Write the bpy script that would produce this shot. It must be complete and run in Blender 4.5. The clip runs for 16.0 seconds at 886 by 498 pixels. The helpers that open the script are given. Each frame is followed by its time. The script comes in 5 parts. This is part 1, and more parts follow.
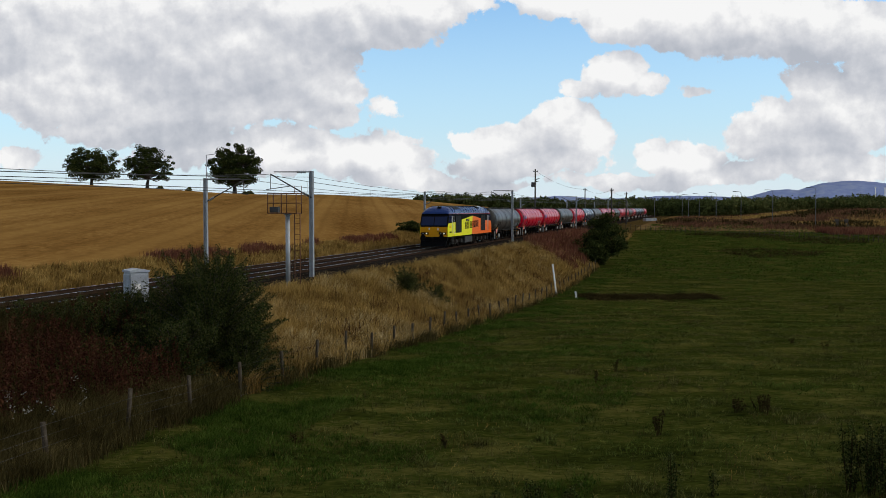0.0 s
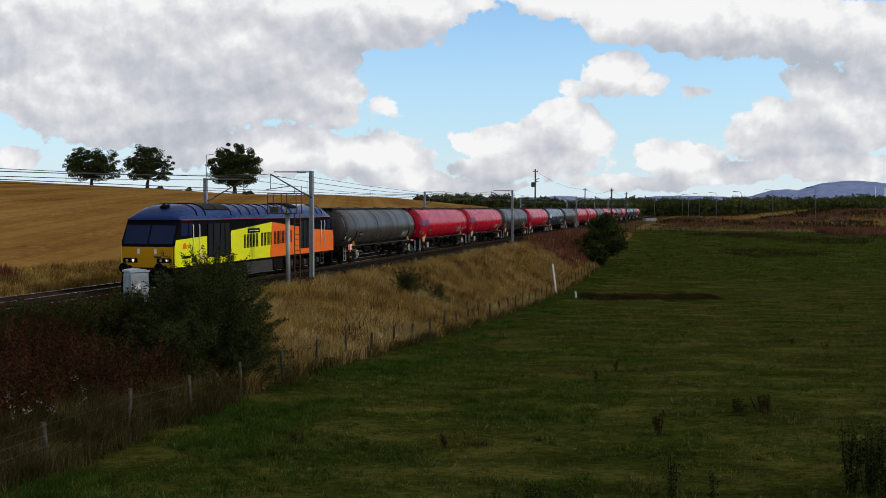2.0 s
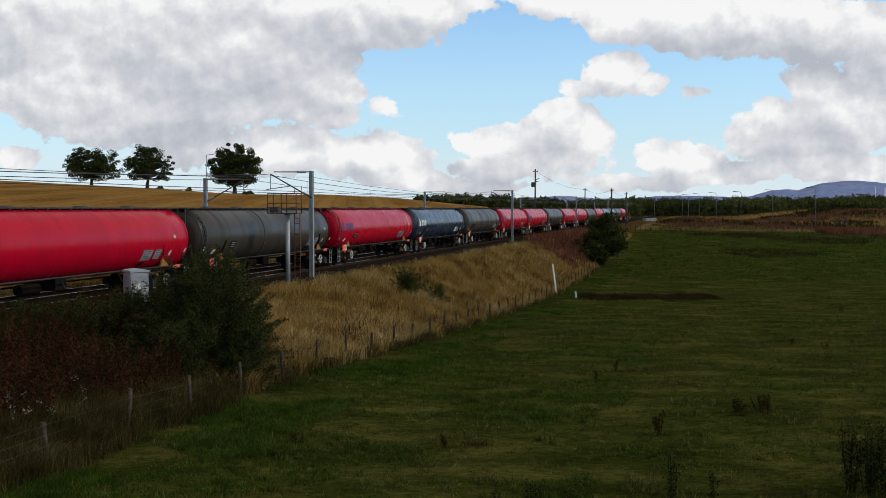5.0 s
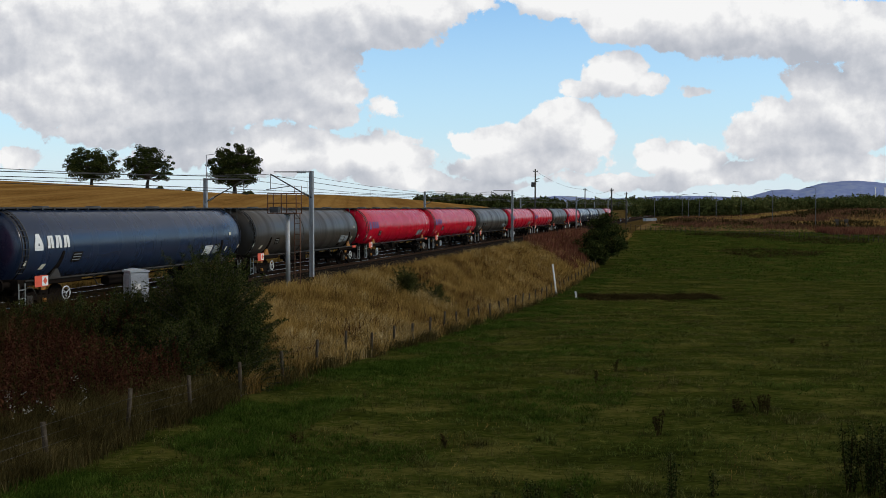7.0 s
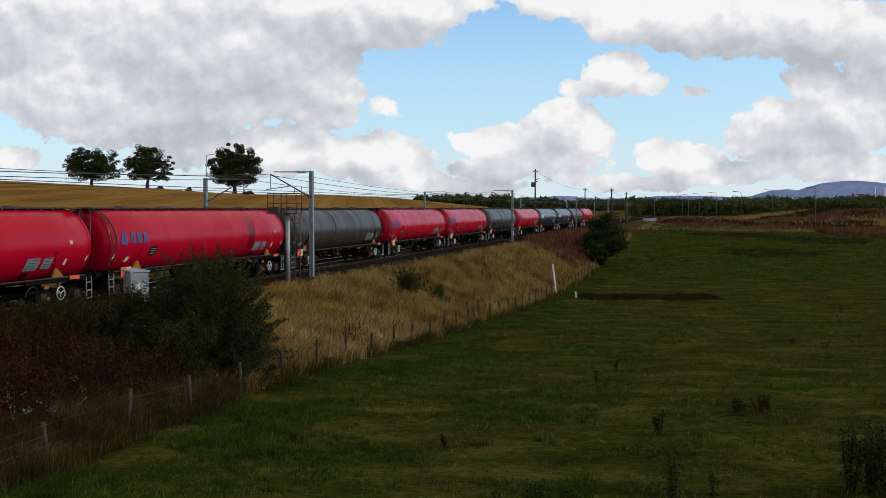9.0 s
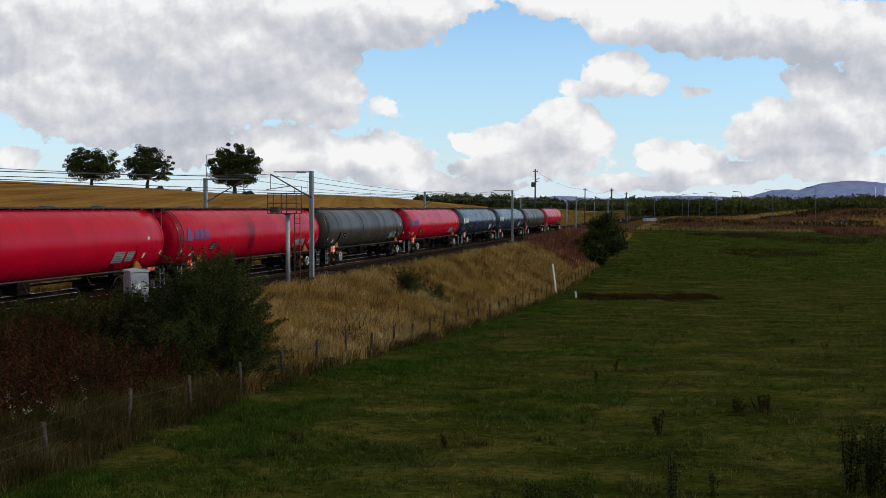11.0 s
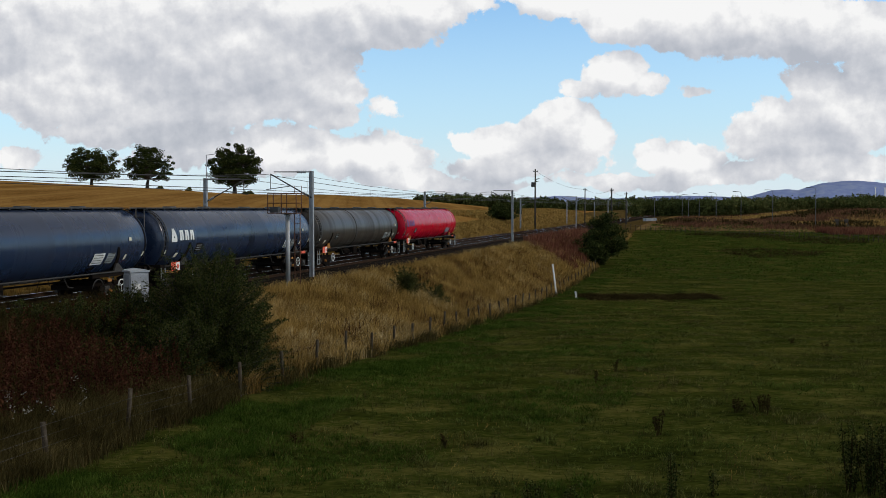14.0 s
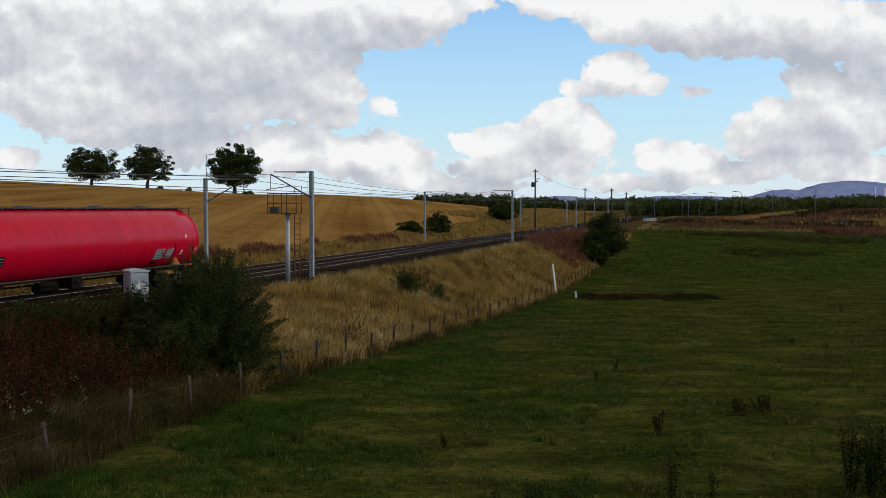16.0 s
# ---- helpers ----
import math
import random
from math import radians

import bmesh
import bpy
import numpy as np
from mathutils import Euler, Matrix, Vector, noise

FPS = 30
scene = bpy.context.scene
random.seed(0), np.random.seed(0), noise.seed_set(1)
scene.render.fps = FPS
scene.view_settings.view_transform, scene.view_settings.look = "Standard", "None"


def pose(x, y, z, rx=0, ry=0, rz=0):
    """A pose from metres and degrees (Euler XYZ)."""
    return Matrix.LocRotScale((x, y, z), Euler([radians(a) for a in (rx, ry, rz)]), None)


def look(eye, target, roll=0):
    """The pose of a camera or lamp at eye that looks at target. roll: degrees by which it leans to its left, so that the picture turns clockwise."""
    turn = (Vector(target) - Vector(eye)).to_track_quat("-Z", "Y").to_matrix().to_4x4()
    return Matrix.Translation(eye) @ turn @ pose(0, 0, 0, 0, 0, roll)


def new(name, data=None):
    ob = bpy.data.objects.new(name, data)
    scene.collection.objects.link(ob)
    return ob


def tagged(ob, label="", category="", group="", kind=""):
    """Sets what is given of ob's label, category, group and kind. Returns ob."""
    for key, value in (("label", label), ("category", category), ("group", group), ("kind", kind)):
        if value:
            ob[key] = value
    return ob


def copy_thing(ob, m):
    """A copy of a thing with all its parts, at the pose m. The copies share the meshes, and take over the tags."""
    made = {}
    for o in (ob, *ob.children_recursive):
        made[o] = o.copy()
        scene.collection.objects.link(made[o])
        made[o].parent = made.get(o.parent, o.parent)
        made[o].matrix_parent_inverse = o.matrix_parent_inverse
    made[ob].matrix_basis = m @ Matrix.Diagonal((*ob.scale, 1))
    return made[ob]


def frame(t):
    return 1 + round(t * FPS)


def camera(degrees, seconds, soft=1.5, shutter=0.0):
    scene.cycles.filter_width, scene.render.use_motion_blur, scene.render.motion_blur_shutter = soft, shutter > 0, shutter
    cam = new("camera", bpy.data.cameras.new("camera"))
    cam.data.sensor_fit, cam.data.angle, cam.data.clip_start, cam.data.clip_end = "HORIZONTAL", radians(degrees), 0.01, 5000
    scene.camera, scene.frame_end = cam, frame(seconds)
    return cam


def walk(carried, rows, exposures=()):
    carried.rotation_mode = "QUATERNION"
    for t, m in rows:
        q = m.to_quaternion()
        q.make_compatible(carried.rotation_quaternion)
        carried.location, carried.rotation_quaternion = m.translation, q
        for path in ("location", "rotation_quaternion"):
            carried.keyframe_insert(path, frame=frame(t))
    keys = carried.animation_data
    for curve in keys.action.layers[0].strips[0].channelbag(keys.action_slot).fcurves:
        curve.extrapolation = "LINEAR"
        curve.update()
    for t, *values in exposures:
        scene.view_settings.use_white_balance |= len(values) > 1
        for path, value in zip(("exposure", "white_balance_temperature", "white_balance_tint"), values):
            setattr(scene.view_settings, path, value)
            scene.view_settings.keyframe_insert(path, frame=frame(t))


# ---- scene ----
# World: the eye stands over the origin, y runs into the distance, z = 0 is the top of the rails.
cam = camera(47.07, 16.0, soft=0.75)
EYE = (0.0, 0.0, 3.7)
walk(cam, [(0.0, pose(0, 0, 3.7, 90 - 2.29, 0, 0)), (16.0, pose(0, 0, 3.7, 90 - 2.29, 0, 0))],
     exposures=[(0.0, 0.0), (16.0, 0.0)])

# The line is straight: s runs along it away from the eye, p is the distance from its near track's
# centre towards the eye's side.
PHI = math.atan(0.2533)
SIN, COS = math.sin(PHI), math.cos(PHI)
OFF = 23.94
SPEED = 25.13


def plan(p, s):
    q = OFF - p
    return (-q * COS + s * SIN, q * SIN + s * COS)


def along(x, y):
    """p and s of a place in the plan."""
    return OFF - (-x * COS + y * SIN), x * SIN + y * COS


def on_line(p, s, z=0.0):
    """Pose of a thing beside the line, its x axis along the line away from the eye."""
    x, y = plan(p, s)
    return pose(x, y, z, 0, 0, 90 - math.degrees(PHI))


# ---- world and light ----
def node(tree, kind, **values):
    n = tree.nodes.new(kind)
    for key, value in values.items():
        if key in n.inputs:
            n.inputs[key].default_value = value
    return n


def link(tree, a, b):
    tree.links.new(a, b)


def maths(tree, op, a, b=None, clamp=False):
    n = tree.nodes.new("ShaderNodeMath")
    n.operation = op
    n.use_clamp = clamp
    for i, v in enumerate((a, b)):
        if v is None:
            continue
        if isinstance(v, (int, float)):
            n.inputs[i].default_value = v
        else:
            tree.links.new(v, n.inputs[i])
    return n.outputs[0]


def ramp(tree, fac, stops):
    n = tree.nodes.new("ShaderNodeValToRGB")
    while len(n.color_ramp.elements) < len(stops):
        n.color_ramp.elements.new(0.5)
    for e, (at, col) in zip(n.color_ramp.elements, stops):
        e.position = at
        e.color = (*col, 1)
    tree.links.new(fac, n.inputs[0])
    return n.outputs[0]


def mix(tree, fac, a, b, blend="MIX"):
    n = tree.nodes.new("ShaderNodeMix")
    n.data_type, n.blend_type = "RGBA", blend
    for sock, v in ((n.inputs[0], fac), (n.inputs[6], a), (n.inputs[7], b)):
        if isinstance(v, (int, float)):
            sock.default_value = v
        elif isinstance(v, tuple):
            sock.default_value = (*v, 1)
        else:
            tree.links.new(v, sock)
    return n.outputs[2]


SUN_AZ, SUN_EL = 98.0, 33.0     # degrees from the view's way to its right, and up

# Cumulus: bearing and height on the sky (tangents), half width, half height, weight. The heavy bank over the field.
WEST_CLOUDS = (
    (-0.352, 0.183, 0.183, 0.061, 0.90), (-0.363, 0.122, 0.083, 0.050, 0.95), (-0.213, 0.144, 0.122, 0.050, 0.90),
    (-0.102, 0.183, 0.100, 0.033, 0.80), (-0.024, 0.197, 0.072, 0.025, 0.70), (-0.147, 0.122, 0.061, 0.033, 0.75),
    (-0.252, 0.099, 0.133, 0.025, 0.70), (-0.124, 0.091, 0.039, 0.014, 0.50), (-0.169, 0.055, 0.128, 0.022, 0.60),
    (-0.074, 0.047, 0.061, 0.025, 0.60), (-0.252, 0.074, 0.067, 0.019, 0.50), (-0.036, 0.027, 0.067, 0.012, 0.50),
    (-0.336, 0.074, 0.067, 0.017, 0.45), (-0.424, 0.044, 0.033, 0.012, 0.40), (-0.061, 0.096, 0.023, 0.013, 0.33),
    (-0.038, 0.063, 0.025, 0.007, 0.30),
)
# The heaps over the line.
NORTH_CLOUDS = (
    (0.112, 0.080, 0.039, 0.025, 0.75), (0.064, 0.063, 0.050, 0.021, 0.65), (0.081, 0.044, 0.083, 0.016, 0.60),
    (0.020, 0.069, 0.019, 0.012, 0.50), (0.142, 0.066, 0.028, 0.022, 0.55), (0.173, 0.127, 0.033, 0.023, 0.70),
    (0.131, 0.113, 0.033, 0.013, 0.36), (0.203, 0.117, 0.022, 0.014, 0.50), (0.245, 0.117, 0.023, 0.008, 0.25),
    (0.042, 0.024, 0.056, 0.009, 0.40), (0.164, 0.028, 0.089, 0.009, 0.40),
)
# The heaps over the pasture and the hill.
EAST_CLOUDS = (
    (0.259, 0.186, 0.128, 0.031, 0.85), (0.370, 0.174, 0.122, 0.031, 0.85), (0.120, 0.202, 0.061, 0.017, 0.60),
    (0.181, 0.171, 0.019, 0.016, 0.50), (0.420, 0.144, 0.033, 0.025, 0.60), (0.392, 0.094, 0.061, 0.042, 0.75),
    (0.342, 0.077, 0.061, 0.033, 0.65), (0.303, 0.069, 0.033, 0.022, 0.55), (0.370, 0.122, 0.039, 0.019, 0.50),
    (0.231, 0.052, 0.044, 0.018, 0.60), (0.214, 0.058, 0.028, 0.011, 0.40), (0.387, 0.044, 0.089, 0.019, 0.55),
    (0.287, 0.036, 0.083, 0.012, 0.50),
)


def build_world():
    w = bpy.data.worlds.new("sky")
    scene.world = w
    w.use_nodes = True
    t = w.node_tree
    t.nodes.clear()
    out = t.nodes.new("ShaderNodeOutputWorld")
    co = t.nodes.new("ShaderNodeTexCoord").outputs["Generated"]
    sky = t.nodes.new("ShaderNodeTexSky")
    sky.sky_type, sky.sun_disc = "NISHITA", False
    sky.sun_elevation, sky.sun_rotation = radians(SUN_EL), radians(SUN_AZ)
    sky.air_density, sky.dust_density, sky.ozone_density = 1.0, 0.6, 1.5
    sep = t.nodes.new("ShaderNodeSeparateXYZ")
    link(t, co, sep.inputs[0])
    height = sep.outputs[2]

    def vec(op, a, b):
        n = t.nodes.new("ShaderNodeVectorMath")
        n.operation = op
        for i, v in enumerate((a, b)):
            if isinstance(v, tuple):
                n.inputs[i].default_value = v
            else:
                link(t, v, n.inputs[i])
        return n.outputs[0]

    def fbm(at, scale, detail, rough=0.55, colour=False):
        n = node(t, "ShaderNodeTexNoise", Scale=scale, Detail=detail, Roughness=rough, Lacunarity=2.05)
        link(t, at, n.inputs["Vector"])
        return n.outputs[1 if colour else 0]

    def smooth(value, a, b, c=0.0, d=1.0):
        r = t.nodes.new("ShaderNodeMapRange")
        r.interpolation_type = "SMOOTHSTEP"
        for key, v in (("From Min", a), ("From Max", b), ("To Min", c), ("To Max", d)):
            r.inputs[key].default_value = v
        link(t, value, r.inputs["Value"])
        return r.outputs[0]

    # the sky laid out flat: bearing and height as tangents
    depth = maths(t, "MAXIMUM", maths(t, "ABSOLUTE", sep.outputs[1]), 0.12)
    flat = t.nodes.new("ShaderNodeCombineXYZ")
    link(t, maths(t, "DIVIDE", sep.outputs[0], depth), flat.inputs[0])
    link(t, maths(t, "DIVIDE", height, depth), flat.inputs[1])
    link(t, maths(t, "GREATER_THAN", sep.outputs[1], 0.0), flat.inputs[2])
    flat = flat.outputs[0]
    # the outline is bent a little, and boils at the edges
    bent = vec("ADD", flat, vec("MULTIPLY", vec("SUBTRACT", fbm(flat, 13.0, 2.0, 0.5, True), (0.5, 0.5, 0.5)), (0.048, 0.034, 0.0)))

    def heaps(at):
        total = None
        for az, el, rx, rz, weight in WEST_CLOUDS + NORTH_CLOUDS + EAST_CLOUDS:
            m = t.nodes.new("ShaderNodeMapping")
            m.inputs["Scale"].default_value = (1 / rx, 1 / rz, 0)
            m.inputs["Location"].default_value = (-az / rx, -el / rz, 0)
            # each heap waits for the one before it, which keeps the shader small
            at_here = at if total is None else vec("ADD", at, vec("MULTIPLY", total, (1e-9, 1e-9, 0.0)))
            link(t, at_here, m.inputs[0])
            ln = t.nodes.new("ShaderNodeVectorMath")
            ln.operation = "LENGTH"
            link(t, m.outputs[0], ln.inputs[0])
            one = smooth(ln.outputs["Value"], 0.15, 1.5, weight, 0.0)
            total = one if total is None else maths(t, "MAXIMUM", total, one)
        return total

    # higher up the broken cloud goes on all round
    rest = smooth(height, 0.22, 0.40, 0.0, 0.34)
    puff = fbm(flat, 17.0, 3.0, 0.5)
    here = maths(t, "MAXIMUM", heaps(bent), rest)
    boil = maths(t, "MULTIPLY", maths(t, "SUBTRACT", fbm(flat, 58.0, 6.0, 0.62), 0.5), 0.62)
    dense = maths(t, "ADD", maths(t, "ADD", here, maths(t, "MULTIPLY", maths(t, "SUBTRACT", puff, 0.5), 0.50)), boil)
    mask = smooth(dense, 0.16, 0.26)
    # light falls on the heaps from high on the right
    lift = vec("ADD", bent, (0.012, 0.026, 0.0))
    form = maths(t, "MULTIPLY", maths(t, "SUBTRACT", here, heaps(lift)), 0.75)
    fine = vec("ADD", flat, (0.006, 0.011, 0.0))
    relief = maths(t, "MULTIPLY", maths(t, "SUBTRACT", fbm(flat, 24.0, 6.0, 0.55), fbm(fine, 24.0, 6.0, 0.55)), 1.30)
    billow = maths(t, "MULTIPLY", maths(t, "SUBTRACT", fbm(flat, 7.5, 4.0, 0.5), 0.5), 1.0)
    thick = maths(t, "MULTIPLY", maths(t, "SUBTRACT", dense, 0.5), -0.16)
    shade = maths(t, "ADD", maths(t, "ADD", form, relief), maths(t, "ADD", billow, thick))
    shade = maths(t, "ADD", shade, 0.655, clamp=True)
    cloud = ramp(t, shade, [(0.12, (0.46, 0.49, 0.55)), (0.42, (0.58, 0.60, 0.65)), (0.68, (0.72, 0.73, 0.76)), (0.95, (0.92, 0.92, 0.92))])
    # overhead the cloud is a heavy grey sheet that keeps the pasture in the shade
    cloud = mix(t, 1.0, cloud, smooth(height, 0.24, 0.55, 1.0, 0.42), "MULTIPLY")
    blue = mix(t, 1.0, sky.outputs[0], (0.125, 0.16, 0.185), "MULTIPLY")
    low = t.nodes.new("ShaderNodeMapRange")
    low.inputs["From Min"].default_value, low.inputs["From Max"].default_value = 0.0, 0.20
    low.inputs["To Min"].default_value, low.inputs["To Max"].default_value = 0.85, 0.05
    link(t, height, low.inputs["Value"])
    blue = mix(t, low.outputs[0], blue, (0.58, 0.76, 0.90))
    # thin white veil towards the horizon
    veil = maths(t, "MULTIPLY", smooth(height, 0.0, 0.085, 0.75, 0.0), fbm(flat, 9.0, 4.0))
    blue = mix(t, veil, blue, (0.86, 0.88, 0.90))
    col = mix(t, mask, blue, cloud)
    bg = node(t, "ShaderNodeBackground", Strength=1.0)
    link(t, col, bg.inputs[0])
    link(t, bg.outputs[0], out.inputs[0])


build_world()
sun = new("sun", bpy.data.lights.new("sun", "SUN"))
sun.data.energy, sun.data.angle, sun.data.color = 1.6, radians(3), (1.0, 0.93, 0.82)
_a, _e = radians(SUN_AZ), radians(SUN_EL)
sun.matrix_world = look((0, 0, 0), (-math.sin(_a) * math.cos(_e), -math.cos(_a) * math.cos(_e), -math.sin(_e)))


# ---- materials ----
def material(name, stops, scale=4.0, rough=0.8, metal=0.0, bump=0.2, fine=40.0, stretch=(1, 1, 1), bump_scale=None, object_space=True, spec=0.5):
    """Noise-mottled surface: colour stops over two scales of noise, and a fine relief."""
    m = bpy.data.materials.new(name)
    m.use_nodes = True
    t = m.node_tree
    b = t.nodes["Principled BSDF"]
    co = t.nodes.new("ShaderNodeTexCoord").outputs["Object"]
    mp = t.nodes.new("ShaderNodeMapping")
    mp.inputs["Scale"].default_value = stretch
    link(t, co, mp.inputs[0])
    n1 = node(t, "ShaderNodeTexNoise", Scale=scale, Detail=6.0, Roughness=0.6)
    n2 = node(t, "ShaderNodeTexNoise", Scale=fine, Detail=3.0, Roughness=0.6)
    link(t, mp.outputs[0], n1.inputs["Vector"])
    link(t, mp.outputs[0], n2.inputs["Vector"])
    f = maths(t, "ADD", maths(t, "MULTIPLY", n1.outputs[0], 0.6), maths(t, "MULTIPLY", n2.outputs[0], 0.4))
    n = len(stops)
    col = ramp(t, f, [(0.34 + 0.32 * i / max(1, n - 1), c) for i, c in enumerate(stops)])
    link(t, col, b.inputs["Base Color"])
    b.inputs["Roughness"].default_value = rough
    b.inputs["Metallic"].default_value = metal
    b.inputs["Specular IOR Level"].default_value = spec
    if bump:
        bp = node(t, "ShaderNodeBump", Strength=bump, Distance=0.02)
        link(t, n2.outputs[0], bp.inputs["Height"])
        link(t, bp.outputs[0], b.inputs["Normal"])
    return m


def leafy(name, stops, rough=0.7, trans=0.25, patch=0.0):
    """Blades and leaves: the colour differs from blade to blade, and some light comes through."""
    m = bpy.data.materials.new(name)
    m.use_nodes = True
    t = m.node_tree
    b = t.nodes["Principled BSDF"]
    rnd = t.nodes.new("ShaderNodeNewGeometry").outputs["Random Per Island"]
    f = rnd
    if patch:
        co = t.nodes.new("ShaderNodeTexCoord").outputs["Object"]
        n = node(t, "ShaderNodeTexNoise", Scale=patch, Detail=4.0, Roughness=0.6)
        link(t, co, n.inputs["Vector"])
        wide = maths(t, "MULTIPLY", maths(t, "SUBTRACT", n.outputs[0], 0.3), 2.2, clamp=True)
        f = maths(t, "ADD", maths(t, "MULTIPLY", rnd, 0.4), maths(t, "MULTIPLY", wide, 0.6))
    n = len(stops)
    col = ramp(t, f, [(0.08 + 0.84 * i / max(1, n - 1), c) for i, c in enumerate(stops)])
    link(t, col, b.inputs["Base Color"])
    b.inputs["Roughness"].default_value = rough
    b.inputs["Specular IOR Level"].default_value = 0.0
    if trans:
        tr = t.nodes.new("ShaderNodeBsdfTranslucent")
        link(t, col, tr.inputs[0])
        mx = t.nodes.new("ShaderNodeMixShader")
        mx.inputs[0].default_value = trans
        link(t, b.outputs[0], mx.inputs[1])
        link(t, tr.outputs[0], mx.inputs[2])
        link(t, mx.outputs[0], t.nodes["Material Output"].inputs[0])
    return m




def meadow():
    """Grazed grass: tuft by tuft from dark to pale, and by wide patches from green to olive brown."""
    m = leafy("meadow_grass", [(0.0, 0.0, 0.0), (1.0, 1.0, 1.0)], trans=0.2)
    t = m.node_tree
    co = t.nodes.new("ShaderNodeTexCoord").outputs["Object"]
    rnd = t.nodes.new("ShaderNodeNewGeometry").outputs["Random Per Island"]
    near = node(t, "ShaderNodeTexNoise", Scale=3.2, Detail=5.0, Roughness=0.7)
    wide = node(t, "ShaderNodeTexNoise", Scale=0.16, Detail=5.0, Roughness=0.6)
    for n in (near, wide):
        link(t, co, n.inputs["Vector"])
    tuft = maths(t, "MULTIPLY", maths(t, "SUBTRACT", near.outputs[0], 0.36), 3.4, clamp=True)
    f = maths(t, "ADD", maths(t, "MULTIPLY", rnd, 0.3), maths(t, "MULTIPLY", tuft, 0.7))
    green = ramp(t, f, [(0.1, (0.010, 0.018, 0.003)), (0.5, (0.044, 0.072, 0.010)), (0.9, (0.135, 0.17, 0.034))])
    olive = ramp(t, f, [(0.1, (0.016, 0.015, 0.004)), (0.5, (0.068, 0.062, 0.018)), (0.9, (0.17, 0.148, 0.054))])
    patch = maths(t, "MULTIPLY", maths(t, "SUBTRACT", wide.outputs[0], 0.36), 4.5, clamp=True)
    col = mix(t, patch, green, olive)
    for n in t.nodes:
        if n.bl_idname == "ShaderNodeBsdfPrincipled":
            link(t, col, n.inputs["Base Color"])
        if n.bl_idname == "ShaderNodeBsdfTranslucent":
            link(t, col, n.inputs[0])
    return m


def stubble():
    """Cut corn: long drilled rows across the slope, wheel marks and paler swathes."""
    m = material("stubble", [(0.105, 0.050, 0.013), (0.19, 0.100, 0.028), (0.28, 0.160, 0.050)], 0.10, 0.95, 0, 0.4, 2.5, (1.0, 0.35, 1.0), spec=0.0)
    t = m.node_tree
    b = t.nodes["Principled BSDF"]
    col = b.inputs["Base Color"].links[0].from_socket
    co = t.nodes.new("ShaderNodeTexCoord").outputs["Object"]
    mp = t.nodes.new("ShaderNodeMapping")
    mp.inputs["Rotation"].default_value = (0, 0, radians(-5))
    link(t, co, mp.inputs[0])
    w = node(t, "ShaderNodeTexWave", Scale=0.030, Distortion=1.2, Detail=3.0)
    w.inputs["Detail Scale"].default_value = 0.6
    link(t, mp.outputs[0], w.inputs["Vector"])
    f = maths(t, "MULTIPLY", maths(t, "POWER", w.outputs["Fac"], 2.0), 0.5)
    col = mix(t, f, col, (0.28, 0.160, 0.048))
    w2 = node(t, "ShaderNodeTexWave", Scale=0.12, Distortion=0.9, Detail=2.0)
    link(t, mp.outputs[0], w2.inputs["Vector"])
    f2 = maths(t, "MULTIPLY", maths(t, "POWER", w2.outputs["Fac"], 5.0), 0.24)
    link(t, mix(t, f2, col, (0.085, 0.037, 0.010)), b.inputs["Base Color"])
    return m


M_STUBBLE = stubble()
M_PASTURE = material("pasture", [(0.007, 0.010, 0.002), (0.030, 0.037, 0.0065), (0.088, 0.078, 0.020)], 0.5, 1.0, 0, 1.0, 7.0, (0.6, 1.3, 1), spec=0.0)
M_BANK = material("bank_soil", [(0.025, 0.018, 0.006), (0.06, 0.04, 0.014), (0.10, 0.07, 0.025)], 0.6, 0.95, 0, 0.5, 8.0, spec=0.0)
M_HEATH = material("heath", [(0.062, 0.036, 0.016), (0.12, 0.070, 0.030), (0.17, 0.135, 0.050)], 0.05, 0.95, 0, 0.5, 1.5, spec=0.0)
M_BALLAST = material("ballast", [(0.006, 0.005, 0.004), (0.016, 0.013, 0.011), (0.036, 0.029, 0.024)], 1.2, 1.0, 0, 0.9, 22.0, spec=0.0)
M_RAIL = material("rail_steel", [(0.022, 0.013, 0.009), (0.045, 0.027, 0.018)], 3.0, 0.9, 0.0, 0.1, spec=0.0)
M_RAILTOP = material("rail_head", [(0.55, 0.55, 0.55), (0.68, 0.68, 0.68)], 3.0, 0.25, 1.0, 0.0)
M_SLEEPER = material("sleeper_concrete", [(0.016, 0.013, 0.011), (0.034, 0.029, 0.025)], 3.0, 0.95, spec=0.0)
M_GALV = material("galvanised_steel", [(0.24, 0.25, 0.26), (0.38, 0.39, 0.40)], 2.5, 0.55, 0.45, 0.1)
M_DARKSTEEL = material("dark_steel", [(0.025, 0.025, 0.027), (0.06, 0.055, 0.05)], 4.0, 0.55, 0.3, 0.15)
M_RUST = material("rusted_steel", [(0.07, 0.03, 0.015), (0.16, 0.065, 0.03)], 6.0, 0.85, 0.2, 0.3)
M_WOOD = material("weathered_post_wood", [(0.018, 0.014, 0.010), (0.045, 0.036, 0.026), (0.11, 0.092, 0.070)], 3.0, 0.95, 0, 0.4, 25, (6, 6, 1), spec=0.0)
M_POLE = material("tarred_pole", [(0.02, 0.017, 0.014), (0.05, 0.042, 0.035)], 3.0, 0.8, 0, 0.3, 25, (6, 6, 1))
M_FENCEWIRE = material("dull_fence_wire", [(0.07, 0.066, 0.06), (0.12, 0.115, 0.105)], 3.0, 0.8, 0.0, 0, spec=0.0)
